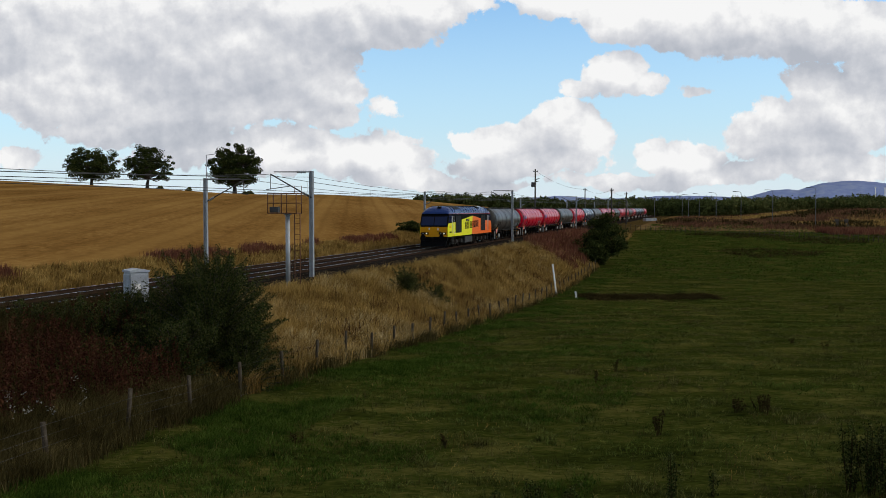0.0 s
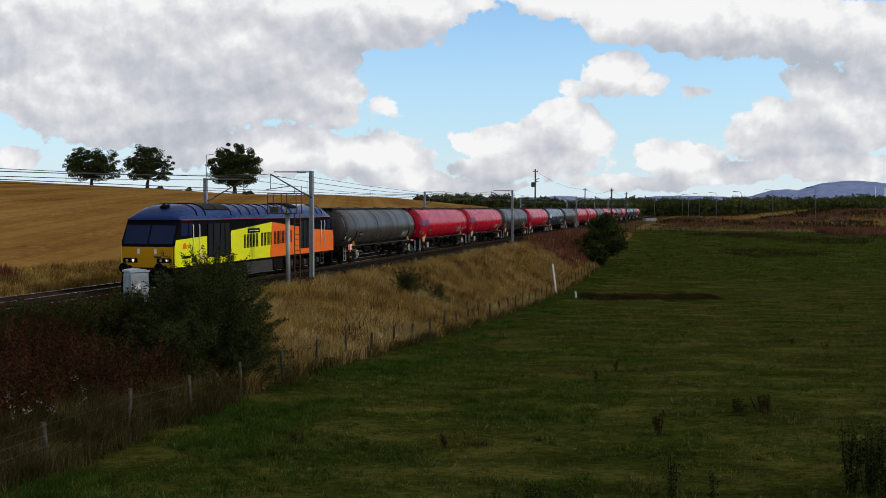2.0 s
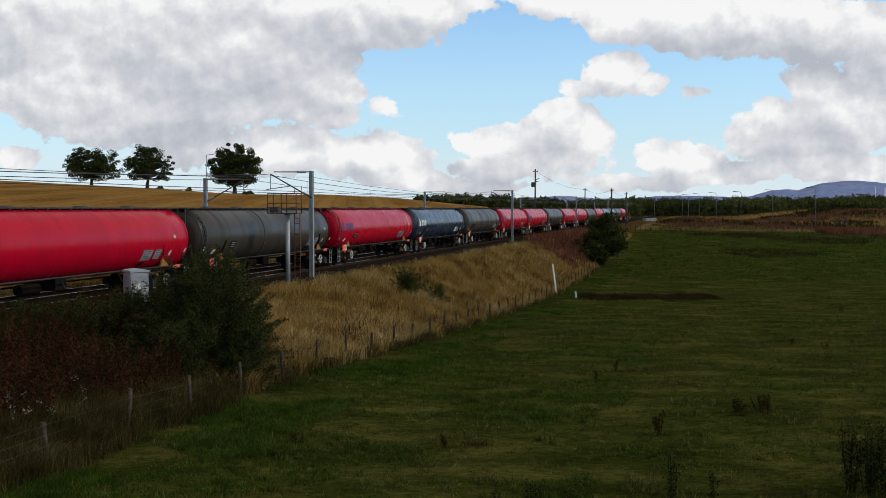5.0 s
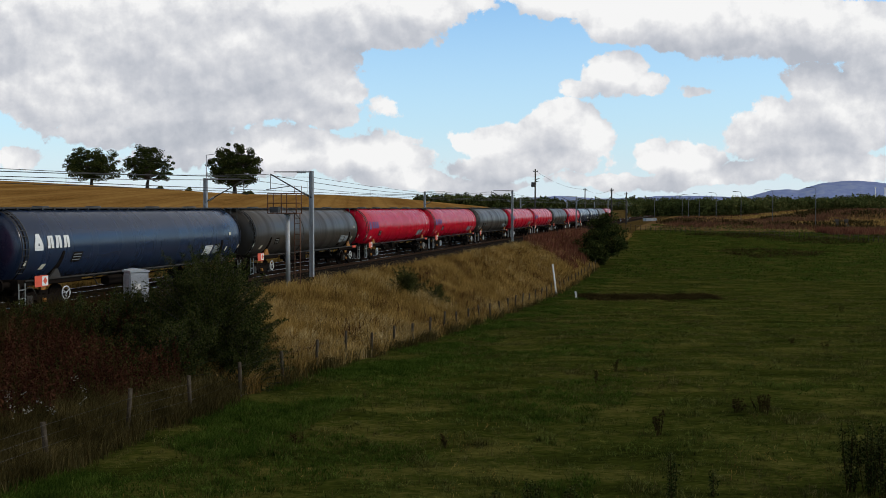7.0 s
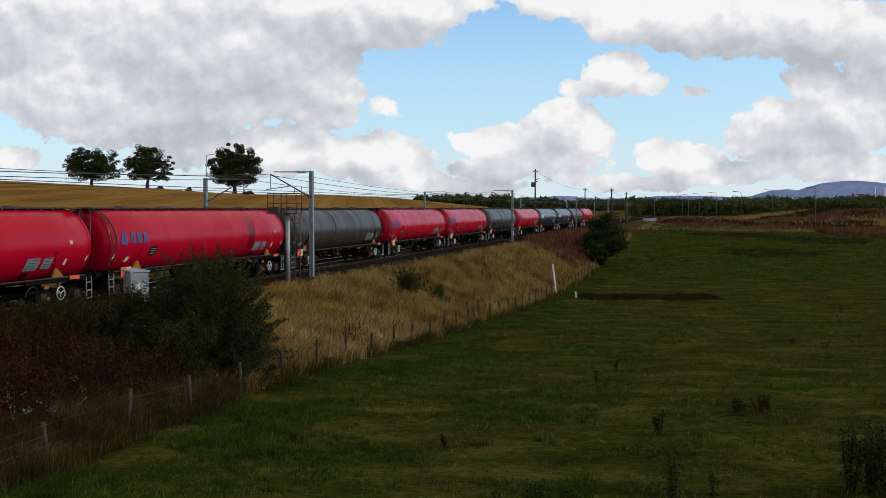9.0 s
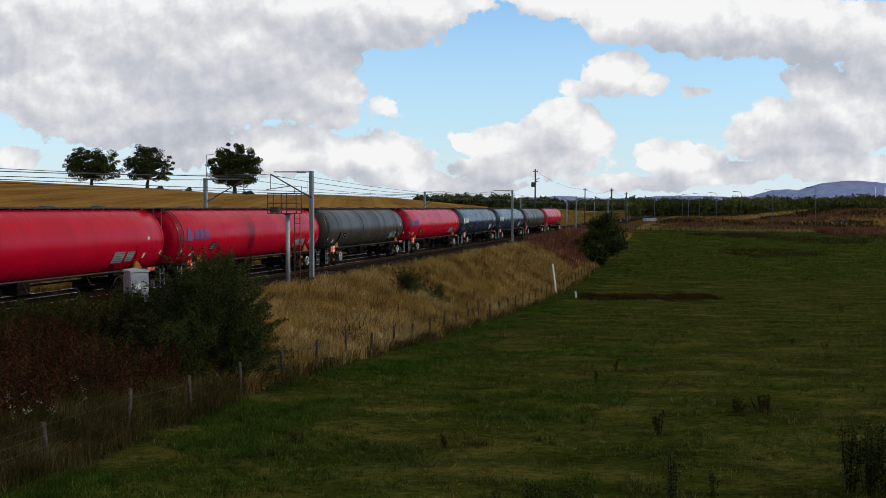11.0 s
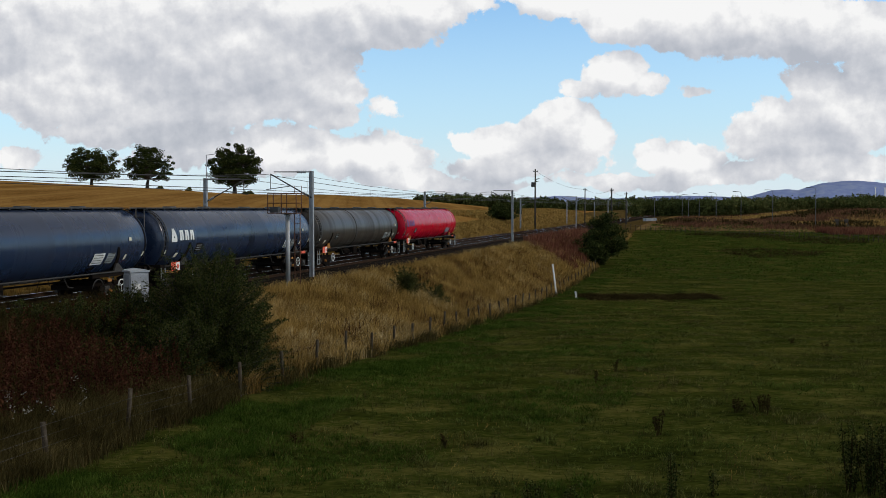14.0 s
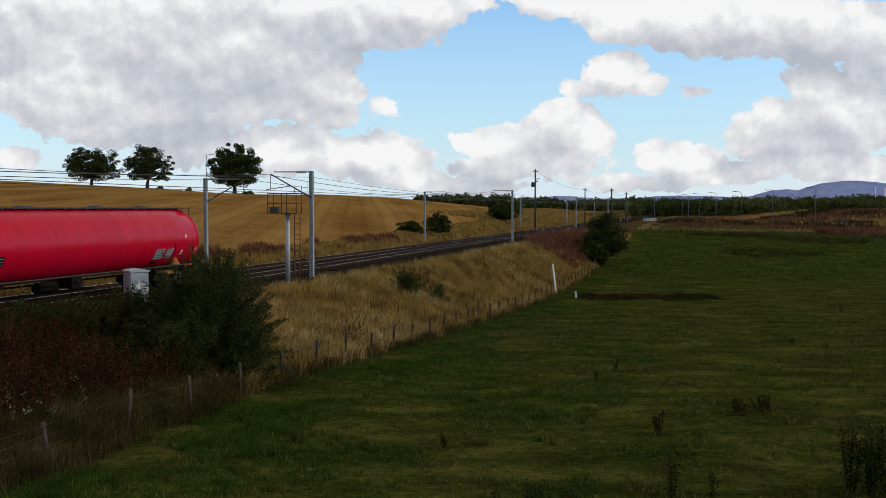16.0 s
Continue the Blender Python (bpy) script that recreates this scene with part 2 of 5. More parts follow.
M_COLUMN = material("dull_grey_paint", [(0.10, 0.105, 0.11), (0.16, 0.165, 0.17)], 3.0, 0.6, 0.0, 0, spec=0.1)
M_WIRE = material("copper_wire", [(0.03, 0.032, 0.03), (0.06, 0.06, 0.055)], 3.0, 0.6, 0.4, 0)
M_BARK = material("bark", [(0.02, 0.016, 0.012), (0.06, 0.048, 0.035)], 2.0, 0.95, 0, 0.6, 12, (1, 1, 0.3))
M_LEAF = leafy("tree_leaves", [(0.014, 0.020, 0.006), (0.034, 0.046, 0.014), (0.075, 0.085, 0.024)])
M_BUSH = leafy("bush_leaves", [(0.010, 0.016, 0.004), (0.030, 0.042, 0.011), (0.085, 0.085, 0.028)])
M_WOODS = leafy("wood_leaves", [(0.028, 0.036, 0.011), (0.062, 0.076, 0.024), (0.15, 0.145, 0.05)], patch=0.03)
M_DRY = leafy("dry_grass", [(0.055, 0.032, 0.010), (0.28, 0.175, 0.048), (0.60, 0.41, 0.15)], patch=0.7)
M_GREEN = meadow()
# darker copy of the dry grass, with the foreground's shade in its colour
M_DULL = leafy("shaded_straw", [(0.017, 0.014, 0.005), (0.058, 0.046, 0.016), (0.17, 0.13, 0.050)], patch=0.9)
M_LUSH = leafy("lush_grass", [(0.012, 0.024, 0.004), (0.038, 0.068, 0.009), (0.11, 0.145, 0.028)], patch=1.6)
M_HEATHER = leafy("heath_weeds", [(0.060, 0.030, 0.018), (0.13, 0.062, 0.036), (0.22, 0.14, 0.07)], patch=0.06)
M_STRAW = leafy("pale_straw", [(0.30, 0.20, 0.08), (0.50, 0.37, 0.17), (0.62, 0.50, 0.27)], patch=0.3)
M_FLOWER = leafy("white_flowers", [(0.16, 0.15, 0.13), (0.34, 0.33, 0.30)])
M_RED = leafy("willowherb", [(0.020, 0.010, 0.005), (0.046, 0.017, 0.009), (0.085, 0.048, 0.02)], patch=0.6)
# near willowherb with shade put into its colour; M_ROSE is the lit copy
M_WILLOW = leafy("shaded_willowherb", [(0.018, 0.009, 0.005), (0.050, 0.018, 0.011), (0.11, 0.050, 0.026)], patch=0.9)
M_ROSE = leafy("pale_willowherb", [(0.07, 0.028, 0.018), (0.15, 0.058, 0.036), (0.25, 0.145, 0.07)], patch=0.4)
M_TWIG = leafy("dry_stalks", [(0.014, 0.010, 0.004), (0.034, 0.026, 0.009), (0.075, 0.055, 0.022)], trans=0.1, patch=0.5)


# ---- mesh helpers ----
def mesh_of(name, verts, faces, mat, smooth=False):
    me = bpy.data.meshes.new(name)
    me.from_pydata([tuple(v) for v in verts], [], [tuple(f) for f in faces])
    for m in (mat if isinstance(mat, (list, tuple)) else [mat]):
        me.materials.append(m)
    if smooth:
        me.polygons.foreach_set("use_smooth", [True] * len(me.polygons))
    me.update()
    return me


def fast_mesh(name, verts, loops, sizes, mat):
    me = bpy.data.meshes.new(name)
    verts = np.asarray(verts, np.float32)
    me.vertices.add(len(verts))
    me.vertices.foreach_set("co", verts.ravel())
    loops = np.asarray(loops, np.int32)
    me.loops.add(len(loops))
    me.loops.foreach_set("vertex_index", loops)
    sizes = np.asarray(sizes, np.int32)
    me.polygons.add(len(sizes))
    me.polygons.foreach_set("loop_start", np.concatenate([[0], np.cumsum(sizes)[:-1]]).astype(np.int32))
    me.polygons.foreach_set("loop_total", sizes)
    me.materials.append(mat)
    me.update(calc_edges=True)
    me.validate()
    return me


def part(name, bm, mat, parent=None, label="", smooth=False):
    """Links a bmesh as one mesh object under a thing or a part."""
    me = bpy.data.meshes.new(name)
    bmesh.ops.recalc_face_normals(bm, faces=bm.faces)
    bm.to_mesh(me)
    bm.free()
    for m in (mat if isinstance(mat, (list, tuple)) else [mat]):
        me.materials.append(m)
    return link_part(name, me, parent, label)


def link_part(name, me, parent=None, label="", m=None):
    ob = new(name, me)
    if parent is not None:
        ob.parent = parent
    if m is not None:
        ob.matrix_basis = m
    if label:
        ob["label"] = label
    return ob


def box(bm, x0, x1, y0, y1, z0, z1, bevel=0.0, mat=0):
    r = bmesh.ops.create_cube(bm, size=1.0)
    vs = r["verts"]
    bmesh.ops.scale(bm, vec=(x1 - x0, y1 - y0, z1 - z0), verts=vs)
    bmesh.ops.translate(bm, vec=((x0 + x1) / 2, (y0 + y1) / 2, (z0 + z1) / 2), verts=vs)
    faces = list({f for v in vs for f in v.link_faces})
    for f in faces:
        f.material_index = mat
    if bevel:
        edges = list({e for v in vs for e in v.link_edges})
        bmesh.ops.bevel(bm, geom=edges, offset=bevel, segments=2, affect="EDGES", profile=0.6)
    return vs


def tube(bm, a, b, ra, rb=None, n=8, mat=0):
    """A round bar from a to b."""
    rb = ra if rb is None else rb
    a, b = Vector(a), Vector(b)
    q = (b - a).to_track_quat("Z", "Y").to_matrix()
    rings = []
    for c, r in ((a, ra), (b, rb)):
        rings.append([bm.verts.new(c + q @ Vector((r * math.cos(2 * math.pi * i / n), r * math.sin(2 * math.pi * i / n), 0))) for i in range(n)])
    for i in range(n):
        f = bm.faces.new((rings[0][i], rings[0][(i + 1) % n], rings[1][(i + 1) % n], rings[1][i]))
        f.smooth = n > 5
        f.material_index = mat
    for ring in (rings[0][::-1], rings[1]):
        bm.faces.new(ring).material_index = mat


def lathe(bm, profile, n=32, axis="x", mat=0, cy=0.0, cz=0.0):
    """Turns a profile of (along, radius) round the x axis (or y) through (cy, cz)."""
    rings = []
    for a, r in profile:
        ring = []
        for i in range(n):
            t = 2 * math.pi * i / n
            if axis == "x":
                ring.append(bm.verts.new((a, cy + r * math.cos(t), cz + r * math.sin(t))))
            else:
                ring.append(bm.verts.new((cy + r * math.cos(t), a, cz + r * math.sin(t))))
        rings.append(ring)
    for r0, r1 in zip(rings, rings[1:]):
        for i in range(n):
            f = bm.faces.new((r0[i], r0[(i + 1) % n], r1[(i + 1) % n], r1[i]))
            f.smooth = True
            f.material_index = mat
    for ring in (rings[0][::-1], rings[-1]):
        f = bm.faces.new(ring)
        f.material_index = mat


def prism(bm, outline, y0, y1, mat=0):
    """A plate: the outline in x and z, thick from y0 to y1."""
    a = [bm.verts.new((x, y0, z)) for x, z in outline]
    b = [bm.verts.new((x, y1, z)) for x, z in outline]
    bm.faces.new(a).material_index = mat
    bm.faces.new(b[::-1]).material_index = mat
    n = len(outline)
    for i in range(n):
        bm.faces.new((a[i], b[i], b[(i + 1) % n], a[(i + 1) % n])).material_index = mat


def pipe(bm, pts, r, n=6, closed=False, mat=0):
    """A bent round bar through the points, in one piece."""
    pts = [Vector(p) for p in pts]
    m = len(pts)
    rings = []
    for i, c in enumerate(pts):
        a = pts[i - 1] if (i or closed) else c
        b = pts[(i + 1) % m] if (i < m - 1 or closed) else c
        q = (b - a).to_track_quat("Z", "Y").to_matrix()
        rings.append([bm.verts.new(c + q @ Vector((r * math.cos(2 * math.pi * k / n), r * math.sin(2 * math.pi * k / n), 0))) for k in range(n)])
    for i in range(m if closed else m - 1):
        r0, r1 = rings[i], rings[(i + 1) % m]
        # the ring that starts nearest keeps the skin from twisting
        o = min(range(n), key=lambda k: (r1[k].co - r0[0].co).length)
        for k in range(n):
            bm.faces.new((r0[k], r0[(k + 1) % n], r1[(k + 1 + o) % n], r1[(k + o) % n])).smooth = True
    if not closed:
        bm.faces.new(rings[0][::-1])
        bm.faces.new(rings[-1])


def blades(name, pts, height, width, lean, mat, label, category, seed=1, droop=0.35, spread=0.35):
    """A stand of thin blades, each a bent and tapered strip, rooted at pts."""
    rng = np.random.default_rng(seed)
    pts = np.asarray(pts, float)
    n = len(pts)
    h = height * rng.uniform(0.55, 1.25, n)
    w = width * rng.uniform(0.6, 1.4, n) / 2
    a = rng.uniform(0, 2 * np.pi, n)
    ln = lean[0] * h + rng.normal(0, spread, n) * h
    la = lean[1] * h + rng.normal(0, spread, n) * h
    side = np.stack([np.cos(a), np.sin(a), np.zeros(n)], 1) * w[:, None]
    mid = pts + np.stack([ln * 0.35, la * 0.35, h * 0.6], 1)
    tip = pts + np.stack([ln, la, h * (1 - droop * rng.uniform(0, 1, n))], 1)
    v = np.stack([pts - side, pts + side, mid + side * 0.75, mid - side * 0.75, tip], 1).reshape(-1, 3)
    base = np.arange(n)[:, None] * 5
    loops = (base + np.array([0, 1, 2, 3, 3, 2, 4])).ravel()
    sizes = np.tile([4, 3], n)
    ob = new(name, fast_mesh(name, v, loops, sizes, mat))
    return tagged(ob, label, category, kind="stuff")


def leaf_mesh(name, centres, size, mat, seed=1, flat=0.0):
    """Single leaves or sprays: small folded quads round the given centres."""
    rng = np.random.default_rng(seed)
    c = np.asarray(centres, float)
    n = len(c)
    d = rng.normal(size=(n, 3))
    d[:, 2] *= 1 - flat
    d /= np.linalg.norm(d, axis=1)[:, None] + 1e-9
    e = np.cross(d, rng.normal(size=(n, 3)))
    e /= np.linalg.norm(e, axis=1)[:, None] + 1e-9
    s = size * rng.uniform(0.6, 1.4, n)[:, None]
    up = np.cross(d, e) * s * 0.12
    v = np.stack([c - d * s * 0.5, c + e * s * 0.28 + up, c + d * s * 0.5, c - e * s * 0.28 + up], 1).reshape(-1, 3)
    base = np.arange(n)[:, None] * 4
    return fast_mesh(name, v, (base + np.array([0, 1, 2, 0, 2, 3])).ravel(), np.tile([3, 3], n), mat)


# ---- the ground: one sheet ----
def ease(x, a, b):
    k = np.clip((x - a) / (b - a), 0, 1)
    return k * k * (3 - 2 * k)


def foot_level(y):
    return np.interp(y, [0, 25, 36, 45, 60, 80, 100, 120, 150, 200, 230, 300, 450, 800, 3500],
                     [-1.4, -1.8, -2.05, -2.6, -3.3, -4.1, -4.5, -4.4, -3.6, -1.6, -0.2, 0.1, 0.0, -1.0, -8.0])


def crest(u):
    """Height and distance of the stubble field's skyline by bearing."""
    return (np.interp(u, [-1.5, -0.6, -0.4355, -0.27, -0.206, -0.124, -0.047, 0.03, 0.06, 0.12], [14, 13.0, 12.1, 8.9, 7.4, 7.6, 6.9, 4.6, 3.6, 3.0]),
            np.interp(u, [-1.5, -0.4355, -0.206, -0.047, 0.06], [360, 345, 285, 320, 340]))


def ground(x, y):
    x, y = np.asarray(x, float), np.asarray(y, float)
    p, s = along(x, y)
    foot = foot_level(np.maximum(y, 0))
    # near side: cess, bank, fence, pasture
    bank = np.interp(p, [2.6, 3.6, 5.0, 10.0, 11.5], [0, 0.06, 0.2, 0.92, 1.0])
    top = -0.45
    near = top + (foot - top) * bank
    far_right = ease(p, 60, 260)
    near = near + far_right * 0.8 * np.sin(x * 0.021 + 1) * np.cos(y * 0.013)
    near = near + ease(y, 250, 330) * ease(p, 25, 75) * (2.1 + 0.8 * np.sin(x * 0.045 + 1.0) + 0.5 * np.sin(x * 0.11)) * (1 - ease(y, 600, 900))
    # far side: verge, then the rising field
    dist = np.hypot(x, y)
    zc, rc = crest(x / np.maximum(y, 1.0))
    edge = 33.0 / np.maximum(SIN - COS * x / np.maximum(y, 1.0), 0.03)
    k = np.clip((y - edge) / np.maximum(rc - edge, 30), 0, 1.6)
    rise = np.where(k < 1, np.sin(k * np.pi / 2) ** 1.15, 1 - 1.2 * (k - 1) ** 2)
    field = 0.45 + (zc - 0.45) * rise
    field = np.where(y > rc * 1.6, np.minimum(field, zc * 0.5), field)
    verge = np.interp(-p, [5.6, 7.0, 9.0], [-0.45, -0.1, 0.45])
    cut = ease(s, 118, 165) * (1 - ease(s, 260, 340)) * 0.9 * ease(-p, 6.5, 12) * (1 - ease(-p, 14, 34))
    left = np.where(-p > 9.0, field, verge) + cut
    bed = -0.32
    z = np.where(p >= 2.6, near, np.where(p <= -5.6, left, bed - 0.13))
    rough = 0.10 * np.sin(x * 0.9 + 0.4 * y) * np.sin(y * 0.7 - 0.3 * x) + 0.06 * np.sin(x * 2.3 + 1) * np.sin(y * 1.9)
    z = z + rough * np.where((p > 4) | (p < -9), 1.0, 0.0) * np.where(p < -9, 0.5, 0.6)
    return z


def ground_at(x, y):
    return float(ground(x, y))


def build_ground():
    ps = np.concatenate([-np.geomspace(1800, 90, 34), -np.arange(84, 12, -4.0), [-11, -10, -9, -8, -7, -6.3, -5.6, -2, 2.6, 3.0, 3.6, 4.3, 5],
                         np.arange(5.8, 40, 0.8), np.arange(40, 80, 2.0), np.geomspace(82, 2400, 40)])
    ss = np.concatenate([np.arange(-60, 10, 5.0), np.arange(10, 110, 0.9), np.arange(110, 200, 2.5), np.geomspace(203, 3600, 70)])
    P, S = np.meshgrid(ps, ss)
    q = OFF - P
    X, Y = -q * COS + S * SIN, q * SIN + S * COS
    Z = ground(X, Y)
    w = len(ps)
    verts = np.stack([X, Y, Z], -1).reshape(-1, 3)
    i, j = np.meshgrid(np.arange(len(ss) - 1), np.arange(w - 1), indexing="ij")
    a = (i * w + j).ravel()
    loops = np.stack([a, a + 1, a + w + 1, a + w], 1)
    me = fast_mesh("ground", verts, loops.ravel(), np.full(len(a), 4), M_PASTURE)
    for m in (M_STUBBLE, M_BANK, M_HEATH):
        me.materials.append(m)
    pm = (ps[:-1] + ps[1:]) / 2
    kind = np.where(pm < -9, 1, np.where(pm < 10.9, 2, 0))
    idx = np.tile(kind, len(ss) - 1)
    sm = np.repeat((ss[:-1] + ss[1:]) / 2, w - 1)
    pp = np.tile(pm, len(ss) - 1)
    far = (pp > 10.9) & (sm > 225)
    idx = np.where(far, 3, idx)
    idx = np.where((pp < -9) & (sm > 420), 3, idx)
    idx = np.where((pp < -7) & (pp > -13) & (sm > 128), 2, idx)
    me.polygons.foreach_set("material_index", idx.astype(np.int32))
    me.polygons.foreach_set("use_smooth", np.ones(len(a), bool))
    tagged(new("ground", me), "rough pasture, dry bank and harvested stubble field", "ground", kind="structure")


build_ground()


# ---- the railway ----
TRACKS = (0.0, -3.4)


def extrude_line(name, section, p0, s0, s1, mat, label="", category="", parent=None, smooth=False):
    """A bar along the line with the given section of (across, up)."""
    verts, faces = [], []
    n = len(section)
    for s in (s0, s1):
        for a, z in section:
            x, y = plan(p0 + a, s)
            verts.append((x, y, z))
    for i in range(n):
        faces.append((i, (i + 1) % n, n + (i + 1) % n, n + i))
    faces += [tuple(range(n))[::-1], tuple(range(n, 2 * n))]
    ob = new(name, mesh_of(name, verts, faces, mat))
    if parent is not None:
        ob.parent = parent
    return tagged(ob, label, category, kind="structure" if parent is None else "")


def build_track():
    extrude_line("ballast_bed", [(2.9, -0.5), (2.1, -0.2), (-5.4, -0.2), (-6.2, -0.5)], 0.0, -40, 700, M_BALLAST, "grey stone ballast under two tracks", "ballast")
    for p in TRACKS:
        for side in (-0.7525, 0.7525):
            sec = [(-0.07, -0.155), (0.07, -0.155), (0.07, -0.14), (0.012, -0.115), (0.012, -0.05), (0.035, -0.035), (0.035, 0.0), (-0.035, 0.0), (-0.035, -0.035), (-0.012, -0.05), (-0.012, -0.115), (-0.07, -0.14)]
            rail = extrude_line("rail", sec, p + side, -40, 700, M_RAIL, "rust-brown steel running rail with a bright head", "rail")
            extrude_line("rail_head", [(-0.03, 0.001), (0.022, 0.001), (0.022, 0.005), (-0.03, 0.005)], p + side, -40, 700, M_RAILTOP, "polished running surface", parent=rail)


build_track()


# ---- the train ----
def paint(name, col, rough=0.35, dirt=(0.03, 0.025, 0.02), amount=0.35, streak=(0.5, 0.5, 3.0), metal=0.0, spec=0.4):
    """Vehicle paint: mottled, with a thin film of dirt in streaks."""
    m = bpy.data.materials.new(name)
    m.use_nodes = True
    t = m.node_tree
    b = t.nodes["Principled BSDF"]
    co = t.nodes.new("ShaderNodeTexCoord").outputs["Object"]
    mp = t.nodes.new("ShaderNodeMapping")
    mp.inputs["Scale"].default_value = streak
    link(t, co, mp.inputs[0])
    n1 = node(t, "ShaderNodeTexNoise", Scale=1.3, Detail=7.0, Roughness=0.65)
    link(t, mp.outputs[0], n1.inputs["Vector"])
    n2 = node(t, "ShaderNodeTexNoise", Scale=35.0, Detail=2.0)
    link(t, co, n2.inputs["Vector"])
    f = maths(t, "MULTIPLY", maths(t, "SUBTRACT", n1.outputs[0], 0.42), 3.0, clamp=True)
    f = maths(t, "MULTIPLY", maths(t, "ADD", f, maths(t, "MULTIPLY", n2.outputs[0], 0.3)), amount)
    col_out = mix(t, f, col, dirt)
    link(t, col_out, b.inputs["Base Color"])
    b.inputs["Metallic"].default_value = metal
    b.inputs["Specular IOR Level"].default_value = spec
    link(t, maths(t, "ADD", maths(t, "MULTIPLY", f, 0.5), rough, clamp=True), b.inputs["Roughness"])
    return m


STREAK = (0.9, 0.12, 0.12)
P_RED = paint("red_tank_paint", (0.43, 0.001, 0.018), 0.24, (0.12, 0.004, 0.012), 0.26, STREAK, spec=0.15)
P_GREY = paint("grey_tank_paint", (0.044, 0.037, 0.030), 0.28, (0.022, 0.017, 0.013), 0.6, STREAK, spec=0.3)
P_BLUE = paint("slate_blue_tank_paint", (0.014, 0.026, 0.058), 0.22, (0.02, 0.02, 0.022), 0.3, STREAK, spec=0.5)
P_BLACK = paint("black_body_paint", (0.005, 0.005, 0.006), 0.5, (0.010, 0.009, 0.008), spec=0.01)
P_YELLOW = paint("lime_yellow_paint", (0.74, 0.72, 0.005), 0.35, amount=0.08, spec=0.12)
P_NOSE = paint("warning_yellow_paint", (0.60, 0.26, 0.003), 0.4, amount=0.2, spec=0.08)
P_ORANGE = paint("orange_paint", (0.78, 0.13, 0.004), 0.35, amount=0.12, spec=0.12)
P_ROOF = paint("dark_blue_roof_paint", (0.014, 0.036, 0.14), 0.22, (0.01, 0.012, 0.02), amount=0.3, spec=0.12)
P_WHITE = paint("white_paint", (0.7, 0.7, 0.68), 0.5, amount=0.2)
P_UNDER = paint("underframe_grime", (0.011, 0.009, 0.008), 0.8, (0.02, 0.014, 0.01), amount=0.5, spec=0.0)
P_FRAME = paint("grey_solebar_paint", (0.040, 0.037, 0.034), 0.6, amount=0.5, spec=0.2)
P_LOGO = paint("faded_blue_lettering", (0.10, 0.06, 0.20), 0.5, amount=0.3)
P_DATA = paint("faded_data_panel", (0.28, 0.30, 0.30), 0.5, amount=0.5)
P_CREAM = paint("cream_label", (0.62, 0.58, 0.45), 0.5, amount=0.2)
P_AMBER = paint("amber_bracket_paint", (0.30, 0.115, 0.010), 0.6, amount=0.4)
P_PLATE = paint("orange_red_plate", (0.70, 0.10, 0.05), 0.5, amount=0.2)
P_REDLINE = paint("thin_red_line", (0.45, 0.03, 0.05), 0.4, amount=0.2)
M_GLASS = material("cab_glass", [(0.008, 0.014, 0.045), (0.012, 0.020, 0.06)], 1.0, 0.08, 0, 0, spec=0.12)
M_LENS = material("lamp_lens", [(0.25, 0.25, 0.24), (0.35, 0.35, 0.34)], 5.0, 0.15, 0, 0)
M_GRILLE = material("grille_mesh", [(0.005, 0.005, 0.006), (0.014, 0.014, 0.015)], 6.0, 0.6, 0.0, 0.3, spec=0.1)
lamp = bpy.data.materials.new("lit_headlamp")
lamp.use_nodes = True
lamp.node_tree.nodes["Principled BSDF"].inputs["Emission Color"].default_value = (1, 0.85, 0.65, 1)
lamp.node_tree.nodes["Principled BSDF"].inputs["Emission Strength"].default_value = 0.7
M_LAMP = lamp

PITCH = 18.575
TANK_Z, TANK_R = 2.31, 1.36


def wheelset_mesh(name, r):
    bm = bmesh.new()
    for y in (-0.7525, 0.7525):
        lathe(bm, [(y - 0.065, r * 0.25), (y - 0.05, r * 0.3), (y - 0.03, r * 0.82), (y - 0.065, r * 0.86), (y - 0.065, r * 0.97), (y - 0.055, r), (y + 0.055, r), (y + 0.065, r * 0.97), (y + 0.065, r * 0.86), (y + 0.03, r * 0.82), (y + 0.05, r * 0.3), (y + 0.065, r * 0.25)], 22, "y")
    tube(bm, (0, -0.9, 0), (0, 0.9, 0), 0.08, n=8)
    me = bpy.data.meshes.new(name)
    bmesh.ops.recalc_face_normals(bm, faces=bm.faces)
    bm.to_mesh(me)
    bm.free()
    me.materials.append(P_UNDER)
    return me


